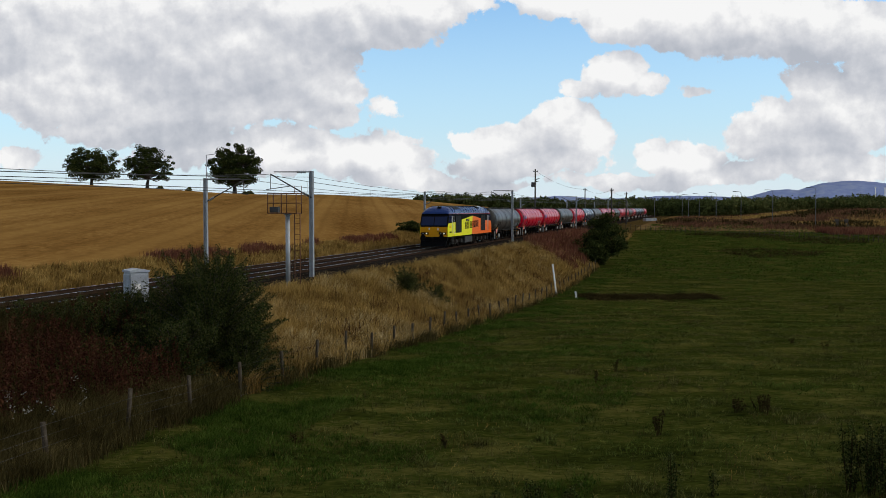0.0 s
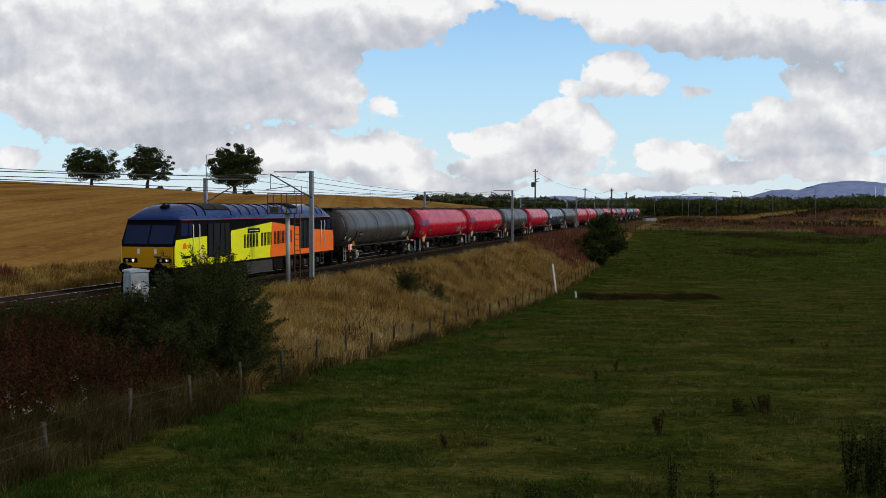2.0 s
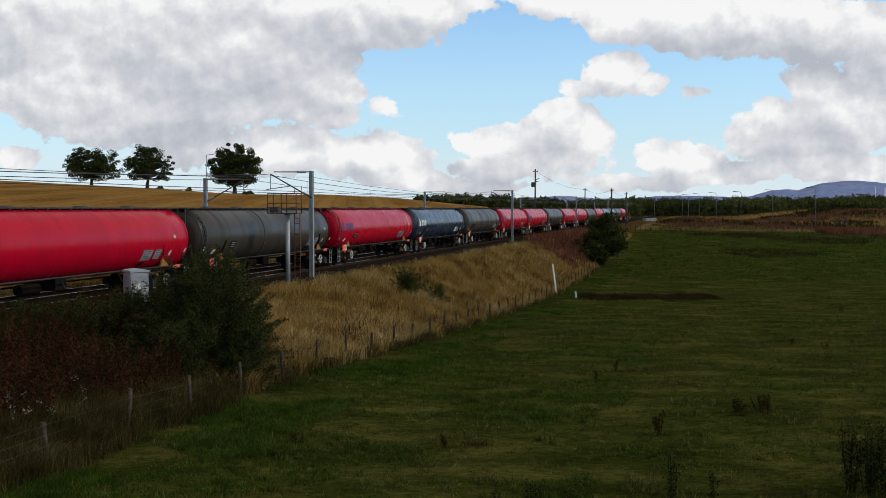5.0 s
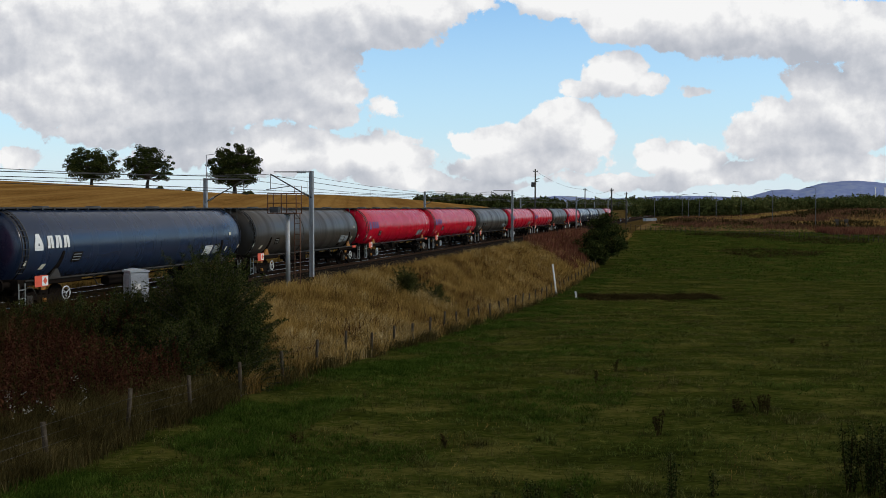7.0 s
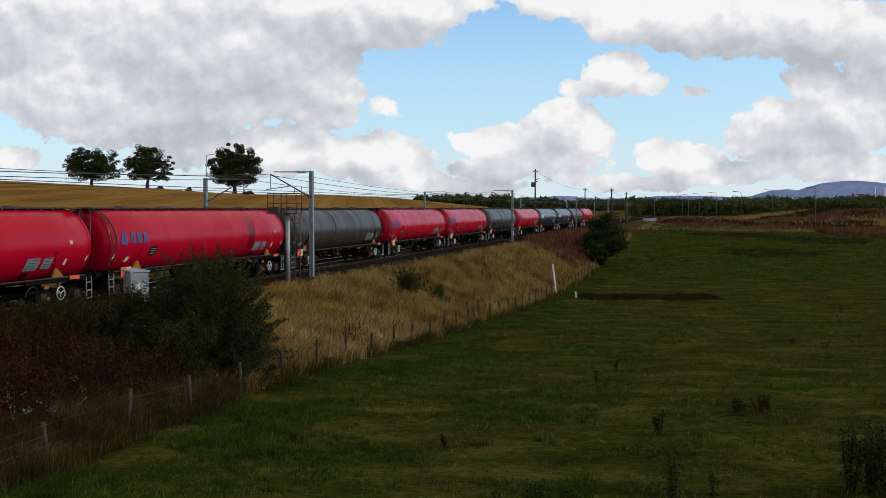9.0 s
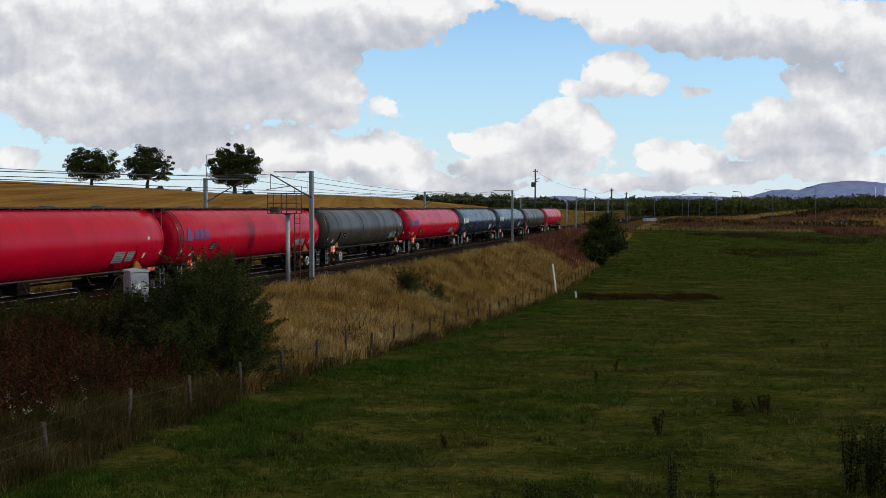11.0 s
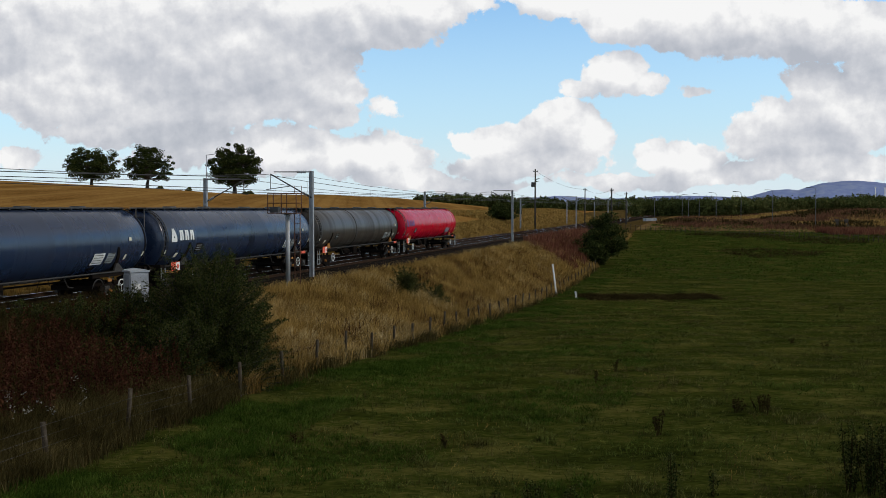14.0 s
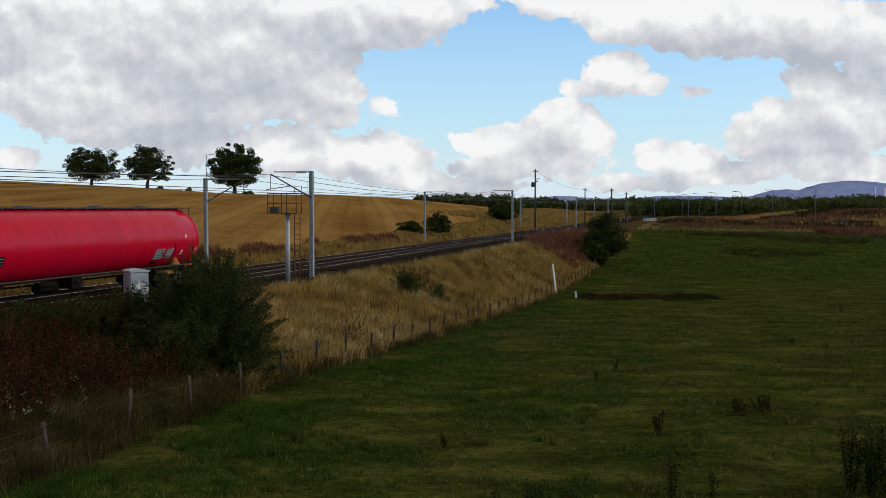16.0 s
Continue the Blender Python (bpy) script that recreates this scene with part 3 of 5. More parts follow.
def build_bogie(parent, x, wheels, base, r, wm):
    bm = bmesh.new()
    box(bm, -0.28, 0.28, -0.98, 0.98, r + 0.0, r + 0.30, 0.03)
    for wx in (-base / 2 - 0.4, base / 2 + 0.4):
        box(bm, wx - 0.07, wx + 0.07, -0.98, 0.98, r, r + 0.18, 0.02)
    bogie = part("bogie", bm, P_UNDER, parent)
    bogie.matrix_basis = pose(x, 0, 0)
    for side in (-1, 1):
        bm = bmesh.new()
        y = side * 1.05
        h = base / 2
        prism(bm, [(-h - 0.45, r - 0.02), (-h - 0.45, r + 0.20), (-h + 0.3, r + 0.30), (-0.45, r + 0.14), (0.45, r + 0.14), (h - 0.3, r + 0.30), (h + 0.45, r + 0.20), (h + 0.45, r - 0.02), (h - 0.35, r - 0.0), (0.4, r - 0.22), (-0.4, r - 0.22), (-h + 0.35, r)], y - 0.06, y + 0.06)
        for k in range(3):
            tube(bm, (-0.3 + 0.3 * k, y - side * 0.02, r - 0.2), (-0.3 + 0.3 * k, y - side * 0.02, r + 0.2), 0.085, n=8)
        part("side_frame", bm, P_UNDER, bogie)
        for wx in wheels:
            bm = bmesh.new()
            box(bm, wx - 0.17, wx + 0.17, y - 0.11, y + 0.11, r - 0.15, r + 0.17, 0.03)
            tube(bm, (wx, y, r), (wx, y + side * 0.16, r), 0.10, 0.085, 10)
            part("axle_box", bm, P_FRAME, bogie)
    for wx in wheels:
        link_part("wheelset", wm, bogie, m=pose(wx, 0, r))
    return bogie


def build_buffers(thing, ends, mat):
    for x, d in ends:
        for y in (-0.87, 0.87):
            bm = bmesh.new()
            tube(bm, (x, y, 1.06), (x + d * 0.36, y, 1.06), 0.11, 0.10, 12)
            tube(bm, (x + d * 0.36, y, 1.06), (x + d * 0.52, y, 1.06), 0.07, 0.07, 10)
            tube(bm, (x + d * 0.52, y, 1.06), (x + d * 0.57, y, 1.06), 0.24, 0.22, 16)
            part("buffer", bm, mat, thing)
        bm = bmesh.new()
        box(bm, min(x, x + d * 0.45), max(x, x + d * 0.45), -0.05, 0.05, 0.92, 1.06, 0.02)
        box(bm, x + d * 0.40 - 0.05, x + d * 0.40 + 0.05, -0.06, 0.06, 0.62, 1.0, 0.02)
        part("coupling", bm, P_UNDER, thing)


def build_loco():
    thing = new("locomotive")
    tagged(thing, "yellow, orange and black heavy diesel freight locomotive", "locomotive")
    L, W = 20.2, 1.32
    zb, zc, zr = 1.06, 3.18, 3.93
    # body: one shell of cross sections, with raked cab ends
    bm = bmesh.new()
    side = [(0.0, zb), (0.0, 2.0), (0.10, 2.25), (0.42, 2.95), (0.62, zc)]
    outline = side + [(L - x, z) for x, z in side[::-1]]
    prism(bm, outline, -W, W)
    bmesh.ops.bevel(bm, geom=[e for e in bm.edges if abs(e.verts[0].co.y - e.verts[1].co.y) < 0.01 and (max(v.co.x for v in e.verts) < 0.5 or min(v.co.x for v in e.verts) > L - 0.5)], offset=0.07, segments=3, affect="EDGES")
    part("body", bm, P_BLACK, thing)
    # roof: curved shell with a domed brow at each end
    bm = bmesh.new()
    rings = []
    for x, k, n in ((0.50, 0.10, 1.0), (0.62, 0.32, 0.99), (1.0, 0.66, 0.98), (1.5, 0.88, 1.0), (2.1, 1.0, 1.0)):
        rings.append((x, k, n))
    rings = rings + [(L - x, k, n) for x, k, n in rings[::-1]]
    loops = []
    for x, k, n in rings:
        loops.append([bm.verts.new((x, -W * n * math.copysign(abs(math.cos(math.pi * i / 16)) ** 0.62, math.cos(math.pi * i / 16)), zc - 0.01 + (zr - zc) * k * math.sin(math.pi * i / 16) ** 0.85)) for i in range(17)])
    for r0, r1 in zip(loops, loops[1:]):
        for i in range(16):
            bm.faces.new((r0[i], r1[i], r1[i + 1], r0[i + 1])).smooth = True
    bm.faces.new(loops[0])
    bm.faces.new(loops[-1][::-1])
    roof = part("roof", bm, P_ROOF, thing, "dark blue ribbed roof")

    def rib(x, w, lift, name, mat, a0, a1, parent, label=""):
        b2 = bmesh.new()
        rows = []
        for i in range(a0, a1 + 1):
            a = math.pi * i / 16
            c = Vector((0, -W * math.copysign(abs(math.cos(a)) ** 0.62, math.cos(a)), zc - 0.01 + (zr - zc) * math.sin(a) ** 0.85))
            o = Vector((0, -math.cos(a), math.sin(a))) * lift
            rows.append((c, c + o))
        for (c0, t0), (c1, t1) in zip(rows, rows[1:]):
            vs = [b2.verts.new((xx, v.y, v.z)) for v in (c0, t0, t1, c1) for xx in (x, x + w)]
            b2.faces.new((vs[2], vs[3], vs[5], vs[4]))
            b2.faces.new((vs[0], vs[2], vs[4], vs[6]))
            b2.faces.new((vs[1], vs[3], vs[5], vs[7]))
        for c, t in (rows[0], rows[-1]):
            b2.faces.new([b2.verts.new((xx, v.y, v.z)) for v, xx in ((c, x), (t, x), (t, x + w), (c, x + w))])
        part(name, b2, mat, parent, label)

    for x in (2.15, 3.0, 5.7, 6.8, 7.9, 9.0, 10.1, 11.2, 12.3, 13.4, 17.4, 18.2):
        rib(x, 0.05, 0.03, "roof_rib", P_BLACK, 1, 15, roof)
    rib(3.1, 1.2, 0.045, "roof_grille", M_GRILLE, 3, 13, roof, "black cooling grille")
    rib(4.4, 1.2, 0.045, "roof_grille", M_GRILLE, 3, 13, roof, "black cooling grille")
    rib(13.7, 1.1, 0.06, "roof_hatch", P_BLACK, 4, 12, roof, "sooty exhaust hatch")
    rib(15.2, 1.6, 0.05, "roof_hatch", P_WHITE, 6, 9, roof, "pale roof hatch")
    bm = bmesh.new()
    tube(bm, (0.95, -0.35, 3.72), (1.25, -0.35, 3.80), 0.06, 0.10, 10)
    tube(bm, (0.95, -0.15, 3.74), (1.25, -0.15, 3.82), 0.06, 0.10, 10)
    part("horn", bm, P_BLACK, roof)
    for s in (-1, 1):
        y0, y1 = (-W - 0.012, -W + 0.02) if s < 0 else (W - 0.02, W + 0.012)

        def plate(name, pts, mat, label="", out=0.0, parent=thing):
            b2 = bmesh.new()
            prism(b2, pts, y0 - (out if s < 0 else 0), y1 + (out if s > 0 else 0))
            return part(name, b2, mat, parent, label)

        plate("side_panel", [(0.05, zb), (0.05, 1.95), (0.18, 2.28), (3.1, 2.40), (3.1, 1.36), (5.6, 1.36), (5.6, zb)], P_YELLOW, "lime yellow cab side panel")
        plate("side_panel", [(5.6, zb), (5.6, 2.58), (10.62, 2.96), (10.3, zb)], P_YELLOW, "lime yellow side panel")
        plate("side_panel", [(10.3, zb), (10.62, 2.96), (14.5, 2.64), (14.5, 1.36), (16.7, 1.36), (16.7, 2.46), (L - 0.2, 2.33), (L - 0.05, 1.95), (L - 0.05, zb)], P_ORANGE, "orange side panel")
        plate("red_line", [(0.7, zc - 0.02), (0.7, zc + 0.01), (L - 0.7, zc + 0.01), (L - 0.7, zc - 0.02)], P_REDLINE, "thin red cantrail line", 0.004)
        for x0, x1 in ((3.14, 5.56), (14.54, 16.66)):
            g = plate("side_grille", [(x0, 1.40), (x0, 2.98), (x1, 2.98), (x1, 1.40)], M_GRILLE, "black mesh side grille", 0.006)
            for x in (x0, x1 - 0.06):
                plate("frame_bar", [(x, 1.40), (x, 2.98), (x + 0.06, 2.98), (x + 0.06, 1.40)], P_BLACK, "", 0.03, g)
            for k in range(1, 4):
                xx = x0 + (x1 - x0) * k / 4
                plate("frame_bar", [(xx - 0.02, 1.40), (xx - 0.02 + (0.15 if k == 2 else 0), 2.98), (xx + 0.03 + (0.15 if k == 2 else 0), 2.98), (xx + 0.03, 1.40)], P_BLACK, "", 0.025, g)
        for x0, x1 in ((0.62, 1.25), (1.34, 1.62), (L - 1.62, L - 1.34), (L - 1.25, L - 0.62)):
            plate("cab_window", [(x0, 2.45), (x0 + 0.05, 3.02), (x1, 3.02), (x1, 2.45)], M_GLASS, "", 0.004)
        for x in (1.70, 2.30, L - 1.70, L - 2.30):
            bm = bmesh.new()
            yy = s * (W + 0.06)
            tube(bm, (x, yy, 1.35), (x, yy, 2.95), 0.02, n=6)
            for z in (1.36, 2.94):
                tube(bm, (x, s * W, z), (x, yy, z), 0.016, n=6)
            part("handrail", bm, P_WHITE, thing)
        # block strokes in place of the operator's name, as plain bars
        x = 7.1
        for word in (5, 4, 7):
            for k in range(word):
                z0, h = 1.66 + 0.02 * (x - 7), 0.70
                plate("lettering_bar", [(x, z0), (x, z0 + h), (x + 0.115, z0 + h), (x + 0.115, z0)], P_BLACK, "", 0.004)
                plate("lettering_bar", [(x + 0.16, z0), (x + 0.16, z0 + h), (x + 0.275, z0 + h), (x + 0.275, z0)], P_BLACK, "", 0.004)
                x += 0.36
            x += 0.28
        plate("nameplate", [(7.55, 2.43), (7.55, 2.66), (9.0, 2.66), (9.0, 2.43)], P_BLACK, "small black nameplate", 0.02)
        plate("nameplate_bar", [(7.7, 2.52), (7.7, 2.57), (8.85, 2.57), (8.85, 2.52)], P_WHITE, "", 0.025)
        plate("warning_label", [(2.62, 1.30), (2.62, 1.56), (2.86, 1.56), (2.86, 1.30)], P_WHITE, "white and red warning label", 0.004)
        plate("warning_label", [(2.67, 1.36), (2.67, 1.50), (2.81, 1.50), (2.81, 1.36)], P_PLATE, "", 0.008)
        plate("crest", [(0.75, 1.86), (0.80, 2.06), (0.95, 2.14), (1.10, 2.06), (1.15, 1.86)], P_ORANGE, "small orange crest", 0.004)
        plate("number_bar", [(0.70, 1.42), (0.70, 1.54), (1.5, 1.54), (1.5, 1.42)], P_BLACK, "", 0.004)
    for end, d in ((0.0, -1), (L, 1)):
        def face(name, ya, yb, za, zb2, mat, out, label="", rake=None, parent=thing):
            b2 = bmesh.new()
            xa = end + d * out
            xi = end - d * 0.02
            if rake:
                pts = [(end - d * rake[0] + d * out, za), (end - d * rake[1] + d * out, zb2), (end - d * rake[1] - d * 0.03, zb2), (end - d * rake[0] - d * 0.03, za)]
            else:
                pts = [(xa, za), (xa, zb2), (xi, zb2), (xi, za)]
            prism(b2, pts, ya, yb)
            return part(name, b2, mat, parent, label)

        nose = face("nose_panel", -1.27, 1.27, 1.06, 1.98, P_NOSE, 0.012, "warning yellow nose")
        face("nose_recess", -0.62, 0.62, 1.42, 1.92, P_NOSE, 0.03, "", None, nose)
        for y in (-0.84, 0.84):
            cl = face("lamp_cluster", y - 0.36, y + 0.36, 1.27, 1.48, P_BLACK, 0.035, "black lamp housing", None, nose)
            for k, mat in ((-0.15, M_LAMP if d < 0 else M_LENS), (0.16, M_LENS)):
                bm = bmesh.new()
                tube(bm, (end + d * 0.03, y + k, 1.375), (end + d * 0.05, y + k, 1.375), 0.065, 0.06, 14)
                part("lamp", bm, mat, nose)
        for y in (-0.42, 0.42):
            face("label", y - 0.06, y + 0.06, 1.68, 1.90, P_WHITE, 0.034, "", None, nose)
        face("number_bar", -0.70, -0.35, 1.5, 1.56, P_BLACK, 0.034, "", None, nose)
        for y0, y1 in ((-1.22, -0.04), (0.04, 1.22)):
            face("windscreen", y0, y1, 2.12, 2.93, M_GLASS, 0.015, "dark blue tinted windscreen", (0.05, 0.41))
        bm = bmesh.new()
        box(bm, min(end, end - d * 0.35), max(end, end - d * 0.35), -1.3, 1.3, 0.72, 1.055, 0.03)
        part("buffer_beam", bm, P_BLACK, thing)
        bm = bmesh.new()
        prism(bm, [(end, 0.22), (end + d * 0.25, 0.20), (end + d * 0.1, 0.72), (end - d * 0.2, 0.72)], -1.2, 1.2)
        part("snow_plough", bm, P_BLACK, thing)
        for y in (-0.45, 0.35):
            bm = bmesh.new()
            pts = [(end + d * 0.05, y, 0.95), (end + d * 0.16, y, 0.75), (end + d * 0.16, y + 0.25, 0.62), (end + d * 0.05, y + 0.35, 0.9)]
            pipe(bm, pts, 0.03)
            part("brake_hose", bm, P_BLACK, thing)
    build_buffers(thing, ((0.0, -1), (L, 1)), P_BLACK)
    bm = bmesh.new()
    box(bm, 0.5, L - 0.5, -1.2, 1.2, 0.92, zb - 0.005)
    part("underframe", bm, P_UNDER, thing)
    bm = bmesh.new()
    box(bm, 7.6, 10.9, -1.25, 1.25, 0.30, 0.92, 0.08)
    part("fuel_tank", bm, P_FRAME, thing, "grimy grey fuel tank")
    bm = bmesh.new()
    box(bm, 11.1, 12.4, -1.22, 1.22, 0.35, 0.92, 0.04)
    part("battery_box", bm, P_UNDER, thing)
    for xs in (1.76, L - 2.28):
        for y in (-1.3, 1.3):
            bm = bmesh.new()
            for z in (0.35, 0.62, 0.88):
                box(bm, xs, xs + 0.46, y - 0.08, y + 0.08, z, z + 0.04)
            for x in (xs, xs + 0.46):
                box(bm, x - 0.02, x + 0.02, y - 0.03, y + 0.03, 0.33, 1.06)
            part("cab_steps", bm, P_FRAME, thing)
    wm = wheelset_mesh("loco_wheelset", 0.53)
    for x in (4.4, L - 4.4):
        build_bogie(thing, x, (-2.05, 0, 2.05), 4.1, 0.53, wm)
    return thing


def build_wagon(kind, colour, label, wm):
    thing = new("tank_wagon")
    tagged(thing, label, "tank wagon", "tank wagons of the train")
    r = TANK_R
    a = 0.45
    bm = bmesh.new()
    prof = [(a - 0.03, 0.05), (a, r * 0.45), (a + 0.06, r * 0.75), (a + 0.13, r * 0.9), (a + 0.22, r * 0.975), (a + 0.34, r)]
    mid = [(x, r) for x in (3.0, 5.0, 7.0)] + [(PITCH / 2, r)] + [(PITCH - x, r) for x in (7.0, 5.0, 3.0)]
    back = 0.45 if kind == "G" else 0.0
    full = prof + mid + [(PITCH - back - x, q) for x, q in prof[::-1]]
    lathe(bm, full, 44, cz=TANK_Z)
    tank = part("tank", bm, colour, thing, label)
    # end rings, weld straps
    for x in (a + 0.4, PITCH - back - a - 0.4):
        bm = bmesh.new()
        lathe(bm, [(x - 0.03, r - 0.02), (x - 0.03, r + 0.02), (x + 0.03, r + 0.02), (x + 0.03, r - 0.02)], 44, cz=TANK_Z)
        part("end_ring", bm, P_UNDER if kind != "R" else colour, tank)
    if kind == "G":
        bm = bmesh.new()
        lathe(bm, [(7.6, r - 0.02), (7.6, r + 0.012), (7.75, r + 0.012), (7.75, r - 0.02)], 44, cz=TANK_Z)
        part("strap", bm, P_FRAME, tank, "pale worn strap")
    # walkway with stanchions along the top
    bm = bmesh.new()
    zt = TANK_Z + r
    for y in (-0.36, 0.36):
        box(bm, 0.9, PITCH - 0.9, y - 0.03, y + 0.03, zt + 0.02, zt + 0.07)
    for k in range(24):
        x = 1.0 + k * (PITCH - 2.0) / 23
        box(bm, x - 0.04, x + 0.04, -0.42, 0.42, zt - 0.03, zt + 0.05)
    box(bm, 1.0, PITCH - 1.0, -0.33, 0.33, zt + 0.055, zt + 0.065)
    part("walkway", bm, M_DARKSTEEL, thing)
    for x in (3.6, 7.0, 11.6, 15.0):
        bm = bmesh.new()
        tube(bm, (x, 0, zt), (x, 0, zt + 0.12), 0.32, 0.30, 16)
        part("manhole_lid", bm, M_DARKSTEEL, thing)
    # a ladder that bends over the shoulder on each side of each end
    for x, d in ((a + 0.20, -1), (PITCH - back - a - 0.20, 1)):
        for s in ((-1, 1) if d < 0 else ()):
            bm = bmesh.new()
            rails = []
            for off in (0.0, 0.34):
                pts = []
                for k in range(13):
                    g = math.radians(-38 + 9.2 * k)
                    pts.append((x - d * off, s * math.cos(g) * (r + 0.045), TANK_Z + math.sin(g) * (r + 0.045)))
                pipe(bm, pts, 0.022, 5)
                rails.append(pts)
            for k in range(13):
                tube(bm, rails[0][k], rails[1][k], 0.016, n=5)
            part("end_ladder", bm, M_DARKSTEEL, thing)
        xe = a - 0.10 if d < 0 else PITCH - back - a + 0.10
        bm = bmesh.new()
        for y in (-0.62, -0.25):
            tube(bm, (xe, y, 1.15), (xe, y, TANK_Z + r + 0.02), 0.02, n=6)
        for k in range(8):
            tube(bm, (xe, -0.62, 1.35 + 0.28 * k), (xe, -0.25, 1.35 + 0.28 * k), 0.016, n=6)
        part("end_ladder", bm, M_DARKSTEEL, thing)
        bm = bmesh.new()
        box(bm, min(xe, xe - d * 0.6), max(xe, xe - d * 0.6), -0.7, 0.7, TANK_Z + r + 0.02, TANK_Z + r + 0.06)
        part("end_platform", bm, M_DARKSTEEL, thing)
    # underframe
    for x0, x1 in ((0.75, 4.4), (PITCH - 4.4, PITCH - 0.75)):
        for s in (-1, 1):
            bm = bmesh.new()
            box(bm, x0, x1, s * 1.12 - 0.05, s * 1.12 + 0.05, 0.98, 1.20, 0.01)
            part("solebar", bm, P_UNDER, thing)
        bm = bmesh.new()
        box(bm, x0, x1, -0.3, 0.3, 0.95, 1.18)
        part("centre_sill", bm, P_UNDER, thing)
    for x in (0.65, PITCH - 0.65):
        bm = bmesh.new()
        box(bm, x - 0.1, x + 0.1, -1.25, 1.25, 0.88, 1.24, 0.02)
        part("headstock", bm, P_UNDER, thing)
    for s in (-1, 1):
        bm = bmesh.new()
        tube(bm, (1.0, s * 1.2, 1.16), (PITCH - 1.0, s * 1.2, 1.16), 0.035, n=6)
        part("side_rail", bm, P_FRAME, thing, "pale grey side rail")
        bm = bmesh.new()
        for x in (5.2, 8.6, 12.4):
            pts = [(x, s * 1.1, 1.15), (x + 0.25, s * 1.15, 0.75), (x + 0.6, s * 1.1, 0.72)]
            pipe(bm, pts, 0.025)
        part("discharge_pipe", bm, P_FRAME, thing)
        for x, d in ((2.75, 1), (PITCH - 2.55, -1)):
            bm = bmesh.new()
            prism(bm, [(x - 0.38, 1.14), (x + 0.38, 1.14), (x + d * 0.1 + 0.07, 1.50), (x + d * 0.1 - 0.07, 1.50)], s * 1.14 - 0.04, s * 1.14 + 0.04)
            part("saddle_bracket", bm, P_AMBER if kind != "B" else P_FRAME, thing, "amber saddle bracket")
            bm = bmesh.new()
            rows = []
            for k in range(6):
                t0 = math.radians(-52 + 9.0 * k)
                rows.append((s * math.cos(t0) * (r + 0.03), TANK_Z + math.sin(t0) * (r + 0.03), k))
            for (ya, za, ka), (yb, zb2, kb) in zip(rows, rows[1:]):
                w0, w1 = 0.16 - 0.02 * ka, 0.16 - 0.02 * kb
                sk0, sk1 = x + d * 0.06 * ka, x + d * 0.06 * kb
                bm.faces.new([bm.verts.new(v) for v in ((sk0 - w0, ya, za), (sk0 + w0, ya, za), (sk1 + w1, yb, zb2), (sk1 - w1, yb, zb2))])
            bmesh.ops.remove_doubles(bm, verts=bm.verts, dist=0.001)
            bmesh.ops.solidify(bm, geom=bm.faces[:], thickness=0.04)
            part("saddle_web", bm, colour if kind == "R" else P_UNDER, thing)
        bm = bmesh.new()
        box(bm, 1.45, 2.20, s * 1.27 - 0.01, s * 1.27 + 0.01, 0.92, 1.32)
        pl = part("hazard_plate", bm, P_PLATE, thing, "orange-red hazard plate")
        bm = bmesh.new()
        box(bm, 1.84, 2.18, s * 1.285 - 0.006, s * 1.285 + 0.006, 0.95, 1.29)
        part("hazard_mark", bm, P_WHITE, pl)
        bm = bmesh.new()
        prism(bm, [(1.90, 1.12), (2.01, 1.25), (2.12, 1.12), (2.01, 0.99)], s * 1.297 - 0.005, s * 1.297 + 0.005)
        part("hazard_diamond", bm, P_PLATE, pl)
        bm = bmesh.new()
        box(bm, PITCH - 1.95, PITCH - 1.35, s * 1.24 - 0.02, s * 1.24 + 0.02, 1.06, 1.20)
        part("reflector_plate", bm, P_PLATE, thing, "orange-red plate")
        # hand wheels by both bogies
        for xh in (3.25, PITCH - 2.55):
            bm = bmesh.new()
            pipe(bm, [(xh + 0.24 * math.cos(2 * math.pi * k / 16), s * 1.28, 0.60 + 0.24 * math.sin(2 * math.pi * k / 16)) for k in range(16)], 0.022, 5, True)
            for k in range(3):
                t0 = 2 * math.pi * k / 3 + 0.5
                tube(bm, (xh, s * 1.28, 0.60), (xh + 0.24 * math.cos(t0), s * 1.28, 0.60 + 0.24 * math.sin(t0)), 0.015, n=5)
            tube(bm, (xh, s * 1.05, 0.60), (xh, s * 1.28, 0.60), 0.02, n=5)
            part("hand_wheel", bm, P_WHITE, thing, "white brake hand wheel")
        # brake rigging: curved hoses and yellow levers beside the bogies
        for xb in (1.2, PITCH - 4.1):
            bm = bmesh.new()
            pipe(bm, [(xb + 0.42 * math.cos(math.radians(20 + 20 * k)), s * 1.22, 0.42 + 0.52 * math.sin(math.radians(20 + 20 * k))) for k in range(8)], 0.022, 5)
            part("brake_hose", bm, P_FRAME, thing)
            bm = bmesh.new()
            box(bm, xb + 0.62, xb + 0.86, s * 1.24 - 0.03, s * 1.24 + 0.03, 0.80, 0.92, 0.01)
            tube(bm, (xb + 0.82, s * 1.24, 0.36), (xb + 0.82, s * 1.24, 0.50), 0.07, n=8)
            part("brake_lever", bm, P_AMBER, thing, "dull yellow brake lever")
        # step ladders under both ends
        for x0 in (0.58, PITCH - 0.94):
            bm = bmesh.new()
            for x in (x0, x0 + 0.34):
                tube(bm, (x, s * 1.27, 0.25), (x, s * 1.27, 1.1), 0.022, n=5)
            for z in (0.28, 0.58, 0.88):
                tube(bm, (x0, s * 1.27, z), (x0 + 0.34, s * 1.27, z), 0.022, n=5)
            part("step_ladder", bm, P_DATA, thing)

